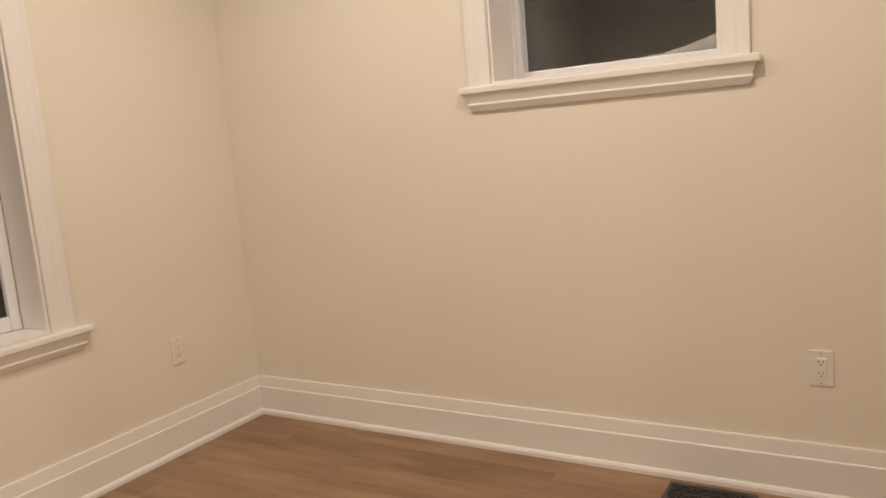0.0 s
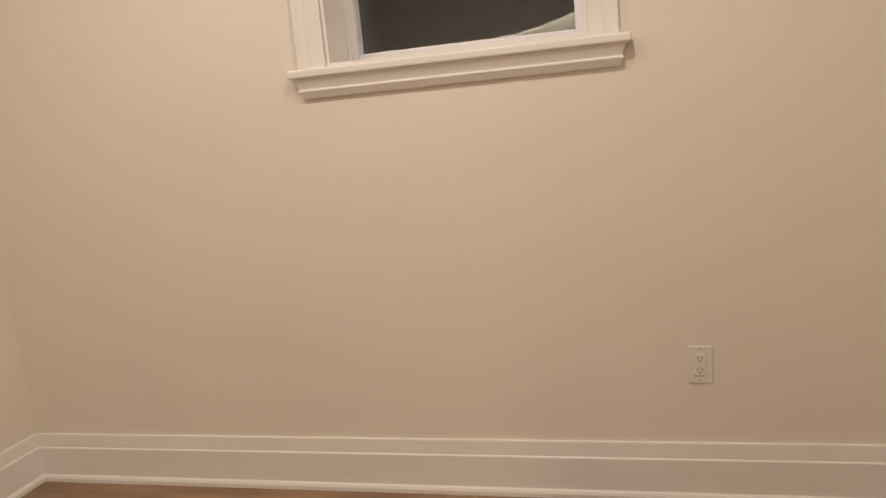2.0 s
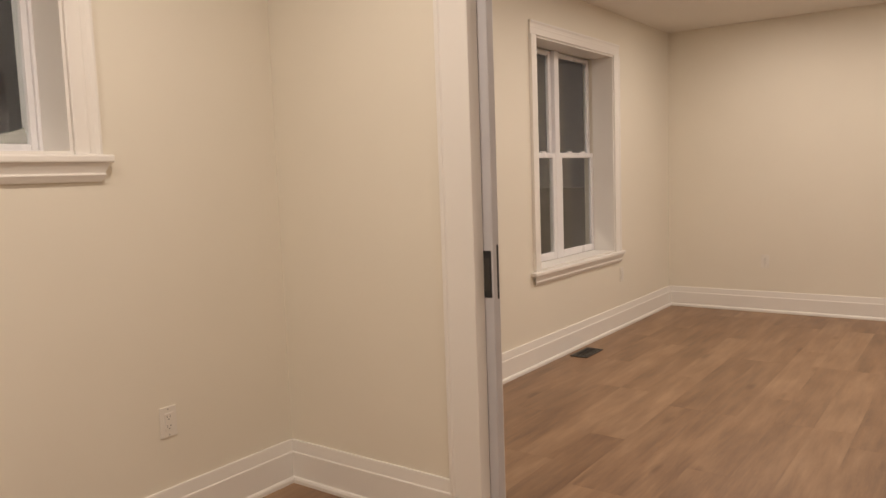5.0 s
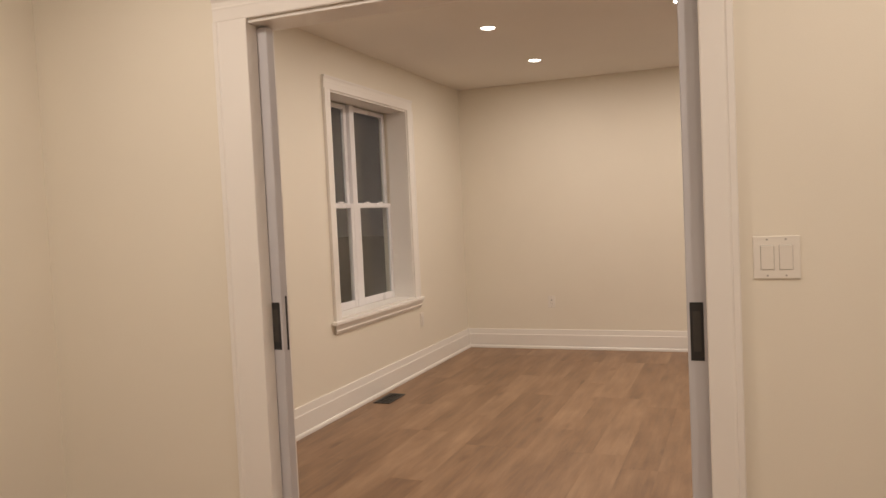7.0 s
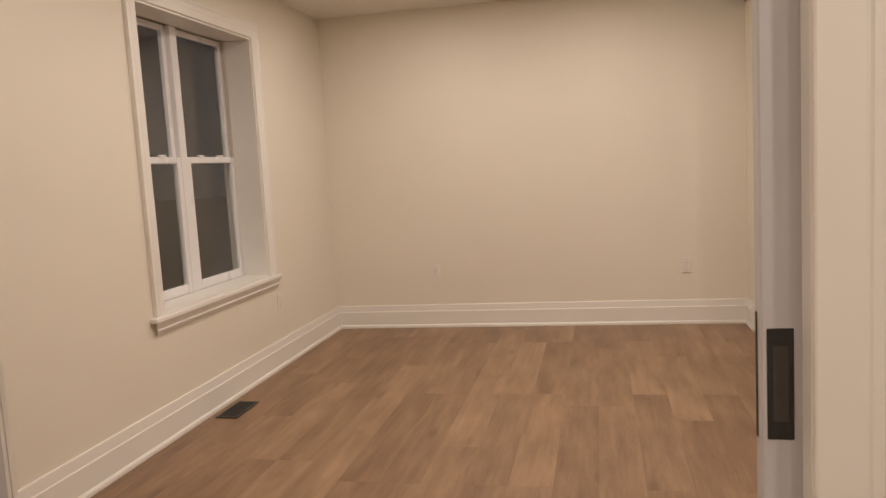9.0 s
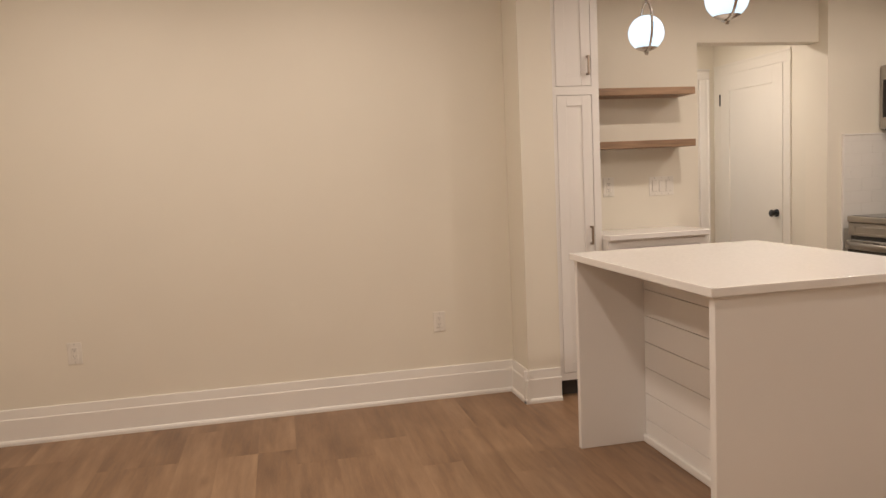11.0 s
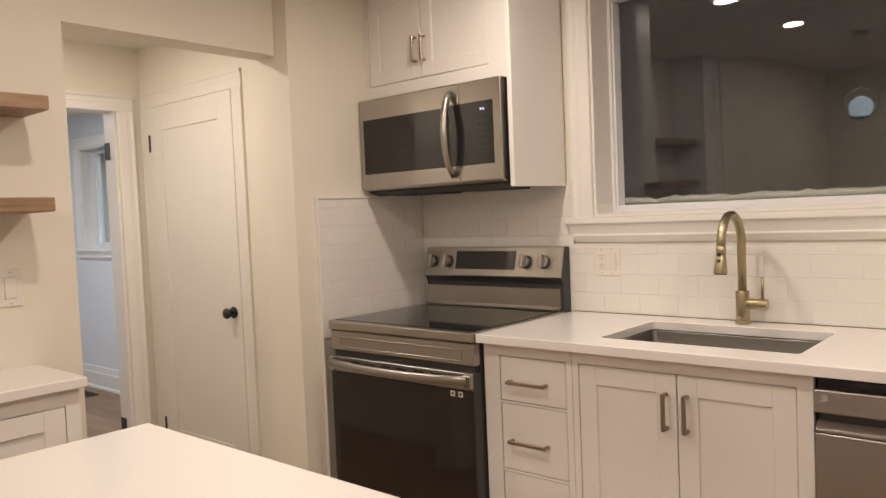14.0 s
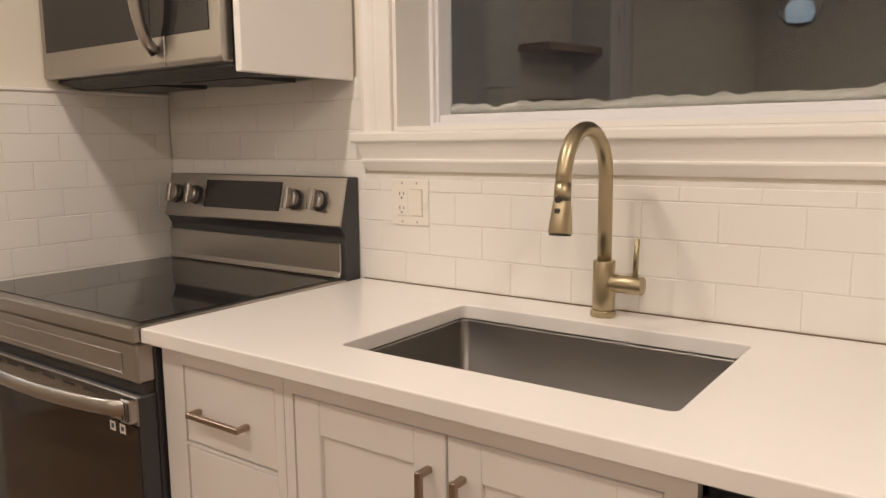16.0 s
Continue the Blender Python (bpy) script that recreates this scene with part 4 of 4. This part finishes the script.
box(RX0 + 0.055, RX1 - 0.055, RF + 0.003, RF + 0.0065, 0.813, 0.818, bevel=0.001, bm=fr)
box(RX0 + 0.055, RX0 + 0.060, RF + 0.003, RF + 0.0065, 0.818, 0.853, bevel=0.001, bm=fr)
box(RX1 - 0.060, RX1 - 0.055, RF + 0.003, RF + 0.0065, 0.818, 0.853, bevel=0.001, bm=fr)
part("panel_bead", fr, STEEL, band)
part("vent_gap", box(RX0 + 0.01, RX1 - 0.01, RF - 0.034, RF - 0.010, 0.776, 0.800), SLOT, stove)
odoor = part("oven_door", box(RX0 + 0.002, RX1 - 0.002, RF - 0.034, RF + 0.006, 0.215, 0.776, bevel=0.004), BLACK_PLASTIC, stove)
part("door_top_rail", box(RX0 + 0.003, RX1 - 0.003, RF + 0.006, RF + 0.011, 0.715, 0.775, bevel=0.002), STEEL, odoor)
part("oven_window", box(RX0 + 0.006, RX1 - 0.006, RF + 0.006, RF + 0.0095, 0.222, 0.713, bevel=0.001), OVEN_GLASS, odoor, "smoked oven glass")
hp = []
for k in range(15):
    u = k / 14
    hp.append((RX0 + 0.022 + (RX1 - RX0 - 0.044) * u, RF + 0.020 + 0.040 * math.sin(math.pi * u) ** 0.6, 0.752 - 0.004 * math.sin(math.pi * u)))
part("oven_handle", tube(hp, 0.0180, n=16, flat=0.6), STEEL, odoor, "bowed stainless bar handle")
for x in (RX0 + 0.022, RX1 - 0.022):
    part("handle_bracket", box(x - 0.018, x + 0.018, RF + 0.008, RF + 0.028, 0.722, 0.772, bevel=0.004), STEEL, odoor)
for k in range(3):
    part("vent_slot", box(RX0 + 0.006 + k * 0.010, RX0 + 0.010 + k * 0.010, RF + 0.027, RF + 0.0295, 0.730, 0.766), SLOT, odoor)
for k in range(6):
    part("vent_slot", box(RX0 + 0.15 + k * 0.085, RX0 + 0.20 + k * 0.085, RF + 0.0105, RF + 0.012, 0.757, 0.763), SLOT, odoor)
for k in range(2):
    sticker = part("sticker", box(RX0 + 0.052 + k * 0.036, RX0 + 0.072 + k * 0.036, RF + 0.0096, RF + 0.0102, 0.688, 0.708), PLASTIC, odoor, "small white sticker with a dark square")
    part("printed_square", box(RX0 + 0.057 + k * 0.036, RX0 + 0.067 + k * 0.036, RF + 0.0102, RF + 0.0105, 0.693, 0.703), INK, sticker)
part("drawer", box(RX0 + 0.002, RX1 - 0.002, RF - 0.034, RF + 0.006, 0.055, 0.208, bevel=0.004), STEEL, stove)
part("foot_plinth", box(RX0 + 0.03, RX1 - 0.03, SOUTH + 0.08, RF - 0.06, 0.0, 0.03), BLACK_PLASTIC, stove)


def extruded_side(profile, x0, x1):
    """A shape drawn in y and z, drawn out from x0 to x1."""
    bm = bmesh.new()
    a = [bm.verts.new((x0, y, z)) for y, z in profile]
    c = [bm.verts.new((x1, y, z)) for y, z in profile]
    n = len(profile)
    for k in range(n):
        bm.faces.new((a[k], a[(k + 1) % n], c[(k + 1) % n], c[k]))
    bm.faces.new(a[::-1])
    bm.faces.new(c)
    bmesh.ops.recalc_face_normals(bm, faces=bm.faces)
    return finish(bm, 0.002)


wy = TILE_FACE + 0.004
guard = part("backguard", extruded_side([(wy, 0.90), (wy + 0.055, 0.90), (wy + 0.055, 1.03), (wy + 0.070, 1.055), (wy + 0.040, 1.182), (wy, 1.182)], RX0 + 0.004, RX1 - 0.004), BLACK_PLASTIC, stove, "black backguard housing")
part("lower_backsplash", extruded_side([(wy + 0.054, 0.922), (wy + 0.070, 0.922), (wy + 0.062, 0.935), (wy + 0.062, 1.012), (wy + 0.054, 1.012)], RX0 + 0.018, RX1 - 0.004), STEEL, guard)
part("control_panel", extruded_side([(wy + 0.071, 1.052), (wy + 0.076, 1.058), (wy + 0.045, 1.183), (wy + 0.039, 1.184)], RX0 + 0.003, RX1 - 0.003), STEEL, guard)
tilt = Vector((0, -0.031, 0.125)).normalized()
outw = Vector((0, 0.125, 0.031)).normalized()
pc = Vector((0, wy + 0.0607, 1.1205))


def on_panel(x, up, o):
    return Vector((x, 0, 0)) + pc + tilt * up + outw * o


disp = bmesh.new()
bmesh.ops.create_cube(disp, size=1.0)
for v in disp.verts:
    v.co = on_panel(5.617 + v.co.x * 0.325, v.co.y * 0.080 + 0.006, v.co.z * 0.003)
finish(disp, 0.001)
part("display", disp, BLACK_GLASS, guard, "black glass display")
for kx in (5.918, 5.828, 5.400, 5.308):
    c0, c1 = on_panel(kx, 0.0, 0.0), on_panel(kx, 0.0, 0.006)
    knob = part("knob", cyl(c0, c1, 0.0285, 0.0280, n=28), BLACK_PLASTIC, guard, "round brushed metal control knob")
    part("knob_cap", cyl(c1, on_panel(kx, 0.0, 0.024), 0.0268, 0.0250, n=28, bevel=0.004), STEEL, knob)
    grip = bmesh.new()
    bmesh.ops.create_cube(grip, size=1.0)
    for v in grip.verts:
        v.co = on_panel(kx + v.co.x * 0.011, v.co.y * 0.050, 0.026 + v.co.z * 0.016)
    finish(grip, 0.003)
    part("knob_grip", grip, STEEL, knob)

# ---- microwave ----
MX0, MX1, MF = 5.263, 6.028, -3.540
MZ0, MZ1 = 1.440, 1.845
mw = thing("microwave", ((MX0 + MX1) / 2, -3.74, MZ0), "stainless over-the-range microwave with black glass door", "microwave")
part("body", extruded_side([(TILE_FACE + 0.002, MZ0 + 0.002), (MF - 0.10, MZ0 - 0.012), (MF - 0.035, MZ0 + 0.004), (MF - 0.035, MZ1 - 0.002), (TILE_FACE + 0.002, MZ1 - 0.002)], MX0 + 0.004, MX1 - 0.002), BLACK_PLASTIC, mw, "black steel housing with vents below")
ms = MX0 + 0.205
mdoor = part("door", extruded_side([(MF - 0.034, MZ0 + 0.012), (MF - 0.006, MZ0 + 0.012), (MF, MZ0 + 0.022), (MF, MZ1 - 0.004), (MF - 0.004, MZ1), (MF - 0.034, MZ1)], ms + 0.001, MX1), STEEL, mw)
mp = part("control_side", extruded_side([(MF - 0.034, MZ0 + 0.012), (MF - 0.006, MZ0 + 0.012), (MF, MZ0 + 0.022), (MF, MZ1 - 0.004), (MF - 0.004, MZ1), (MF - 0.034, MZ1)], MX0, ms - 0.001), STEEL, mw)
part("door_glass", box(ms + 0.050, MX1 - 0.022, MF - 0.002, MF + 0.0015, 1.522, 1.757, bevel=0.001), BLACK_GLASS, mdoor)
part("control_glass", box(MX0 + 0.036, ms + 0.049, MF - 0.002, MF + 0.0018, 1.522, 1.762, bevel=0.001), BLACK_GLASS, mp)
part("clock", box(5.352, 5.358, MF + 0.0017, MF + 0.0024, 1.728, 1.736), CLOCK_GLOW, mp, "small blue clock digits")
part("clock", box(5.340, 5.345, MF + 0.0017, MF + 0.0024, 1.727, 1.736), CLOCK_GLOW, mp)
for r in range(5):
    for c in range(3):
        part("key_mark", box(5.325 + c * 0.022, 5.335 + c * 0.022, MF + 0.0017, MF + 0.0021, 1.585 + r * 0.025, 1.588 + r * 0.025), FAINT_PRINT, mp)
hp = []
for k in range(17):
    u = k / 16
    hp.append((5.497 + 0.006 * u, MF + 0.006 + 0.046 * math.sin(math.pi * u) ** 0.55, 1.485 + 0.325 * u))
part("handle", tube(hp, [0.0165 - 0.003 * abs(2 * k / 16 - 1) for k in range(17)], n=16), STEEL, mdoor, "bowed metal handle")
for k in range(2):
    gx = 5.34 + k * 0.36
    part("filter_grille", box(gx, gx + 0.24, -3.83, -3.66, MZ0 - 0.0145, MZ0 - 0.004), BLACK_METAL, mw)

# over-range cabinet
UF = -3.600
upper = thing("wall_cabinet", (5.64, -3.77, 1.85), "white shaker wall cabinet above the microwave", "cabinet")
face_frame(upper, "y", 5.250, 6.038, 1.850, KCEIL - 0.002, UF, 1, [(5.355, 6.012, 1.908, 2.292)])
part("body", box(5.250, 6.038, TILE_FACE + 0.001, UF - 0.024, 1.850, KCEIL - 0.002), CABINET, upper)
part("side_panel", box(5.228, 5.249, SOUTH + 0.012, UF + 0.035, 1.430, KCEIL - 0.002, bevel=0.002), CABINET, upper)
for a0, a1, ha in ((5.355, 5.705, 5.682), (5.705, 6.012, 5.731)):
    d = shaker(upper, "y", a0 + G * 0.7, a1 - G * 0.7, 1.908 + G, 2.292 - G, UF - 0.001, 1)
    pull(d, "y", ha, 2.028, UF - 0.001, 1, 0.108)

side = thing("wall_cabinet", (3.32, -3.77, 1.44), "white shaker wall cabinet beside the kitchen window", "cabinet")
face_frame(side, "y", 2.90, 3.776, 1.442, KCEIL - 0.002, UF, 1, [(2.94, 3.730, 1.487, 2.292)])
part("body", box(2.90, 3.776, TILE_FACE + 0.014, UF - 0.024, 1.448, KCEIL - 0.002), CABINET, side)
for a0, a1, ha in ((3.335, 3.730, 3.703), (2.94, 3.335, 2.97)):
    d = shaker(side, "y", a0 + G * 0.7, a1 - G * 0.7, 1.487 + G, 2.292 - G, UF - 0.001, 1)
    pull(d, "y", ha, 1.605, UF - 0.001, 1, 0.112)

# ---- island ----
IX0, IX1, IY0, IY1 = 3.986, 5.142, -2.036, -1.076
island = thing("kitchen_island", ((IX0 + IX1) / 2, (IY0 + IY1) / 2, 0), "white kitchen island with shiplap back and knee space", "island")
part("end_panel", box(IX0 + 0.012, IX0 + 0.047, IY0 + 0.02, IY1 - 0.020, 0, 0.880, bevel=0.002), CABINET, island)
part("end_panel", box(IX1 - 0.042, IX1 - 0.012, IY0 + 0.02, IY1 - 0.020, 0, 0.880, bevel=0.002), CABINET, island)
part("body", box(IX0 + 0.048, IX1 - 0.043, IY0 + 0.04, -1.436, 0.0, 0.880), CABINET, island)
levels = [0.036, 0.110, 0.234, 0.357, 0.479, 0.602, 0.726, 0.850, 0.880]
for a, b in zip(levels, levels[1:]):
    part("shiplap_board", box(IX0 + 0.0485, IX1 - 0.0435, -1.4355, -1.420, a + 0.0015, b - 0.0015, bevel=0.0015), CABINET, island)
part("shoe_moulding", box(IX0 + 0.0485, IX1 - 0.0435, -1.4355, -1.405, 0.0, 0.036, bevel=0.006, segments=2), TRIM, island)
tagged(solid("island_counter", box(IX0, IX1, IY0, IY1, 0.881, 0.911, bevel=0.003, segments=2), QUARTZ), "white quartz island countertop", "counter", kind="thing")


# ---- pendants ----
def pendant(x, y, z):
    root = thing("pendant_light", (x, y, z), "opal glass globe pendant in a nickel ring, lit", "pendant light", group="island pendants")
    r, rr = 0.073, 0.102
    bm = bmesh.new()
    bmesh.ops.create_uvsphere(bm, u_segments=40, v_segments=24, radius=r)
    bmesh.ops.translate(bm, vec=(x, y, z), verts=bm.verts)
    for f in bm.faces:
        f.smooth = True
    part("globe", bm, GLOBE_GLOW, root, "glowing opal glass globe")
    ring = []
    ux, uy = math.cos(radians(-14)), math.sin(radians(-14))
    cz = z - r - 0.004 + rr
    for k in range(49):
        a = 2 * math.pi * k / 48
        ring.append((x + ux * rr * math.sin(a), y + uy * rr * math.sin(a), cz + rr * math.cos(a)))
    part("ring", tube(ring, 0.0055, n=10), CHROME, root, "brushed nickel ring")
    cup = bmesh.new()
    rows = []
    for q in range(6):
        a = radians(180 - q * 7.5)
        s = (r + 0.002) * math.sin(a)
        rows.append([cup.verts.new((x + max(s, 0.001) * math.cos(2 * math.pi * k / 24), y + max(s, 0.001) * math.sin(2 * math.pi * k / 24), z + (r + 0.002) * math.cos(a))) for k in range(24)])
    for p, q in zip(rows, rows[1:]):
        for k in range(24):
            f = cup.faces.new((p[k], p[(k + 1) % 24], q[(k + 1) % 24], q[k]))
            f.smooth = True
    part("cup", cup, CHROME, root)
    part("finial", cyl((x, y, z - r - 0.016), (x, y, z - r), 0.006, 0.010, n=16), CHROME, root)
    part("rod", cyl((x, y, cz + rr - 0.002), (x, y, KCEIL - 0.02), 0.0045, n=12), CHROME, root)
    part("canopy", cyl((x, y, KCEIL - 0.022), (x, y, KCEIL), 0.058, 0.062, n=32, bevel=0.003), CHROME, root)


pendant(4.885, -1.345, 1.843)
pendant(4.305, -1.345, 1.853)

# ---- hallway ----
HY = -3.325
hdoor = thing("door_2", (7.05, HY, 0), "white two-panel interior door, closed, black knob", "door", kind="structure")
casing(hdoor, 6.665, 7.43, 0, 1.970, HY, ("y", 1), width=0.085, mat=HALL_DOOR, thick=0.6)
lf = box(6.668, 6.785, HY + 0.0005, HY + 0.009, 0.01, 1.968, bevel=0.001)
box(7.31, 7.428, HY + 0.0005, HY + 0.009, 0.01, 1.968, bevel=0.001, bm=lf)
box(6.785, 7.31, HY + 0.0005, HY + 0.0088, 0.01, 0.24, bevel=0.0008, bm=lf)
box(6.785, 7.31, HY + 0.0005, HY + 0.0088, 1.842, 1.968, bevel=0.0008, bm=lf)
dleaf = part("door_leaf", lf, HALL_DOOR, hdoor)
part("panel", box(6.783, 7.312, HY + 0.0005, HY + 0.003, 0.238, 1.844), HALL_DOOR, dleaf)
kn = part("knob_rose", cyl((6.728, HY + 0.008, 0.905), (6.728, HY + 0.016, 0.905), 0.028, n=24), BLACK_METAL, hdoor, "black round knob")
part("knob", tube([(6.728, HY + 0.014, 0.905), (6.728, HY + 0.034, 0.905), (6.728, HY + 0.040, 0.905), (6.728, HY + 0.052, 0.905), (6.728, HY + 0.062, 0.905), (6.728, HY + 0.066, 0.905)], [0.010, 0.010, 0.022, 0.027, 0.022, 0.010], n=20), BLACK_METAL, kn)
for z in (0.25, 1.78):
    part("hinge", cyl((7.432, HY + 0.010, z - 0.045), (7.432, HY + 0.010, z + 0.045), 0.007, n=12), BLACK_METAL, hdoor, "black hinge")

wdoor = thing("door_3", (7.59, -2.79, 0), "white cased doorway to a washroom, standing open", "door", kind="structure")
casing(wdoor, -3.187, -2.41, 0, 1.955, 7.53, ("x", -1), width=0.085)
part("jamb", box(7.531, 7.649, -3.184, -3.170, 0, 1.979, bevel=0.002), TRIM, wdoor)
part("jamb", box(7.531, 7.649, -2.425, -2.411, 0, 1.979, bevel=0.002), TRIM, wdoor)
part("head_jamb", box(7.531, 7.649, -3.170, -2.425, 1.955, 1.979, bevel=0.002), TRIM, wdoor)
for z in (0.25, 1.75):
    part("hinge", box(7.59, 7.645, -3.1698, -3.165, z - 0.045, z + 0.045, bevel=0.001), BLACK_METAL, wdoor, "black hinge")
wleaf = thing("washroom_door", (7.66, -3.17, 0.012), "white washroom door standing open on black hinges", "door")
wl = box(7.655, 8.37, -3.205, -3.170, 0.012, 1.95, bevel=0.003)
bmesh.ops.rotate(wl, cent=(7.655, -3.170, 0), matrix=Matrix.Rotation(radians(-72), 3, "Z"), verts=wl.verts)
part("leaf", wl, TRIM, wleaf)

# ---- backsplash tiles ----
TW, TH, TD = 0.1545, 0.0778, 0.008


def tile_mesh(w, h, cache={}):
    key = (round(w, 3), round(h, 3))
    if key not in cache:
        bm = box(-w / 2, w / 2, -h / 2, h / 2, 0, TD, bevel=0.0012)
        mesh = bpy.data.meshes.new("tile")
        bm.to_mesh(mesh)
        bm.free()
        mesh.materials.append(TILE)
        cache[key] = mesh
    return cache[key]


def tile_field(parent, facing, origin, length, z_top, keep, blocks, phase=0.0):
    """Tiles in running bond over a wall; blocks are (a, b, z0, z1) left clear."""
    m = plate_frame(facing, origin)
    rows = int(math.ceil((z_top - origin[2]) / TH - 1e-6))
    for r in range(rows):
        z0 = r * TH
        z1 = min(z0 + TH, z_top - origin[2])
        cuts = [-TW + ((r % 2) * TW / 2 + phase) + k * TW for k in range(int(length / TW) + 4)]
        for a in cuts:
            pieces = [(max(a, 0.0), min(a + TW, length), z0, z1)]
            for c0, c1, d0, d1 in blocks:
                nxt = []
                for p, q, u, v in pieces:
                    if q <= c0 or p >= c1 or v <= d0 or u >= d1:
                        nxt.append((p, q, u, v))
                        continue
                    if p < c0:
                        nxt.append((p, c0, u, v))
                    if q > c1:
                        nxt.append((c1, q, u, v))
                    if u < d0:
                        nxt.append((max(p, c0), min(q, c1), u, d0))
                    if v > d1:
                        nxt.append((max(p, c0), min(q, c1), d1, v))
                pieces = nxt
            for p, q, u, v in pieces:
                if q - p < 0.012 or v - u < 0.012:
                    continue
                ob = new("tile", tile_mesh(q - p - 0.0006, v - u - 0.0018))
                ob.parent = parent
                tip = Euler((random.uniform(-0.004, 0.004), random.uniform(-0.001, 0.001), 0)).to_matrix().to_4x4()
                ob.matrix_local = m @ Matrix.Translation(((p + q) / 2, (u + v) / 2, 0.0015)) @ tip


# local a runs from the first corner; for the south wall it decreases in x
splash = solid("backsplash_south", pierced("y", SOUTH + 0.0005, SOUTH + 0.0095, 2.90, 6.0300, 0.836, 1.441, [(3.775, 5.200, 1.19, 1.5)]), GROUT, "white glossy subway tile backsplash", "backsplash")
ox = 6.0298
apron = (ox - 5.200, ox - 3.775, 1.180 - 0.8377, 2.0)
tile_field(splash, (0, 1, 0), (ox, SOUTH + 0.0015, 0.8377), ox - 2.90, 1.440, None, [apron], phase=0.11)
tiled_return = solid("backsplash_return", box(6.0305, 6.0395, SOUTH + 0.0115, -3.282, 0.836, 1.420), GROUT, "white glossy subway tile on the stove's side wall", "backsplash")
tile_field(tiled_return, (-1, 0, 0), (6.0385, -3.283, 0.8377), -3.283 - SOUTH - 0.012, 1.418, None, [], phase=0.05)
edge = box(6.024, 6.0398, -3.281, -3.270, 0.0, 1.430, bevel=0.002)
box(6.024, 6.0398, -3.93, -3.281, 1.420, 1.430, bevel=0.002, bm=edge)
tagged(solid("tile_edge_trim", edge, TRIM), "slim white edge trim round the backsplash", "trim")

# Solid strip whose colour paints the dark line where counter meets tile.
tagged(solid("counter_joint", box(2.90, 5.21, SOUTH + 0.0110, SOUTH + 0.0150, 0.9148, 0.9170, bevel=0.0005), GAP_SHADE), "thin brown strip painted as the shade between counter and tile", "trim")

# ---- floor planks ----
floor = solid("floor", box(WEST - 0.1, 10.65, -4.15, NORTH + 0.1, -0.030, -0.0045), SUBFLOOR, "warm brown oak-look plank floor", "floor")
PW, PL = 0.182, 1.22
plank_cache = {}


def plank_mesh(length):
    key = round(length, 2)
    if key not in plank_cache:
        bm = box(-length / 2, length / 2, -PW / 2, PW / 2, -0.008, 0.0, bevel=0.0003)
        mesh = bpy.data.meshes.new("plank")
        bm.to_mesh(mesh)
        bm.free()
        mesh.materials.append(OAK)
        plank_cache[key] = mesh
    return plank_cache[key]


def lay(x0, x1, y0, y1):
    n = int(math.ceil((y1 - y0) / PW))
    for r in range(n):
        y = y1 - PW * (r + 0.5)
        x = x0 - random.choice((0.0, 0.2, 0.41, 0.61, 0.81, 1.01))
        while x < x1:
            a, c = max(x, x0), min(x + PL, x1)
            if c - a > 0.05:
                ob = new("plank", plank_mesh(c - a))
                ob.parent = floor
                ob.location = ((a + c) / 2, y, 0)
            x += PL


lay(WEST - 0.05, 10.6, -4.10, NORTH + 0.05)
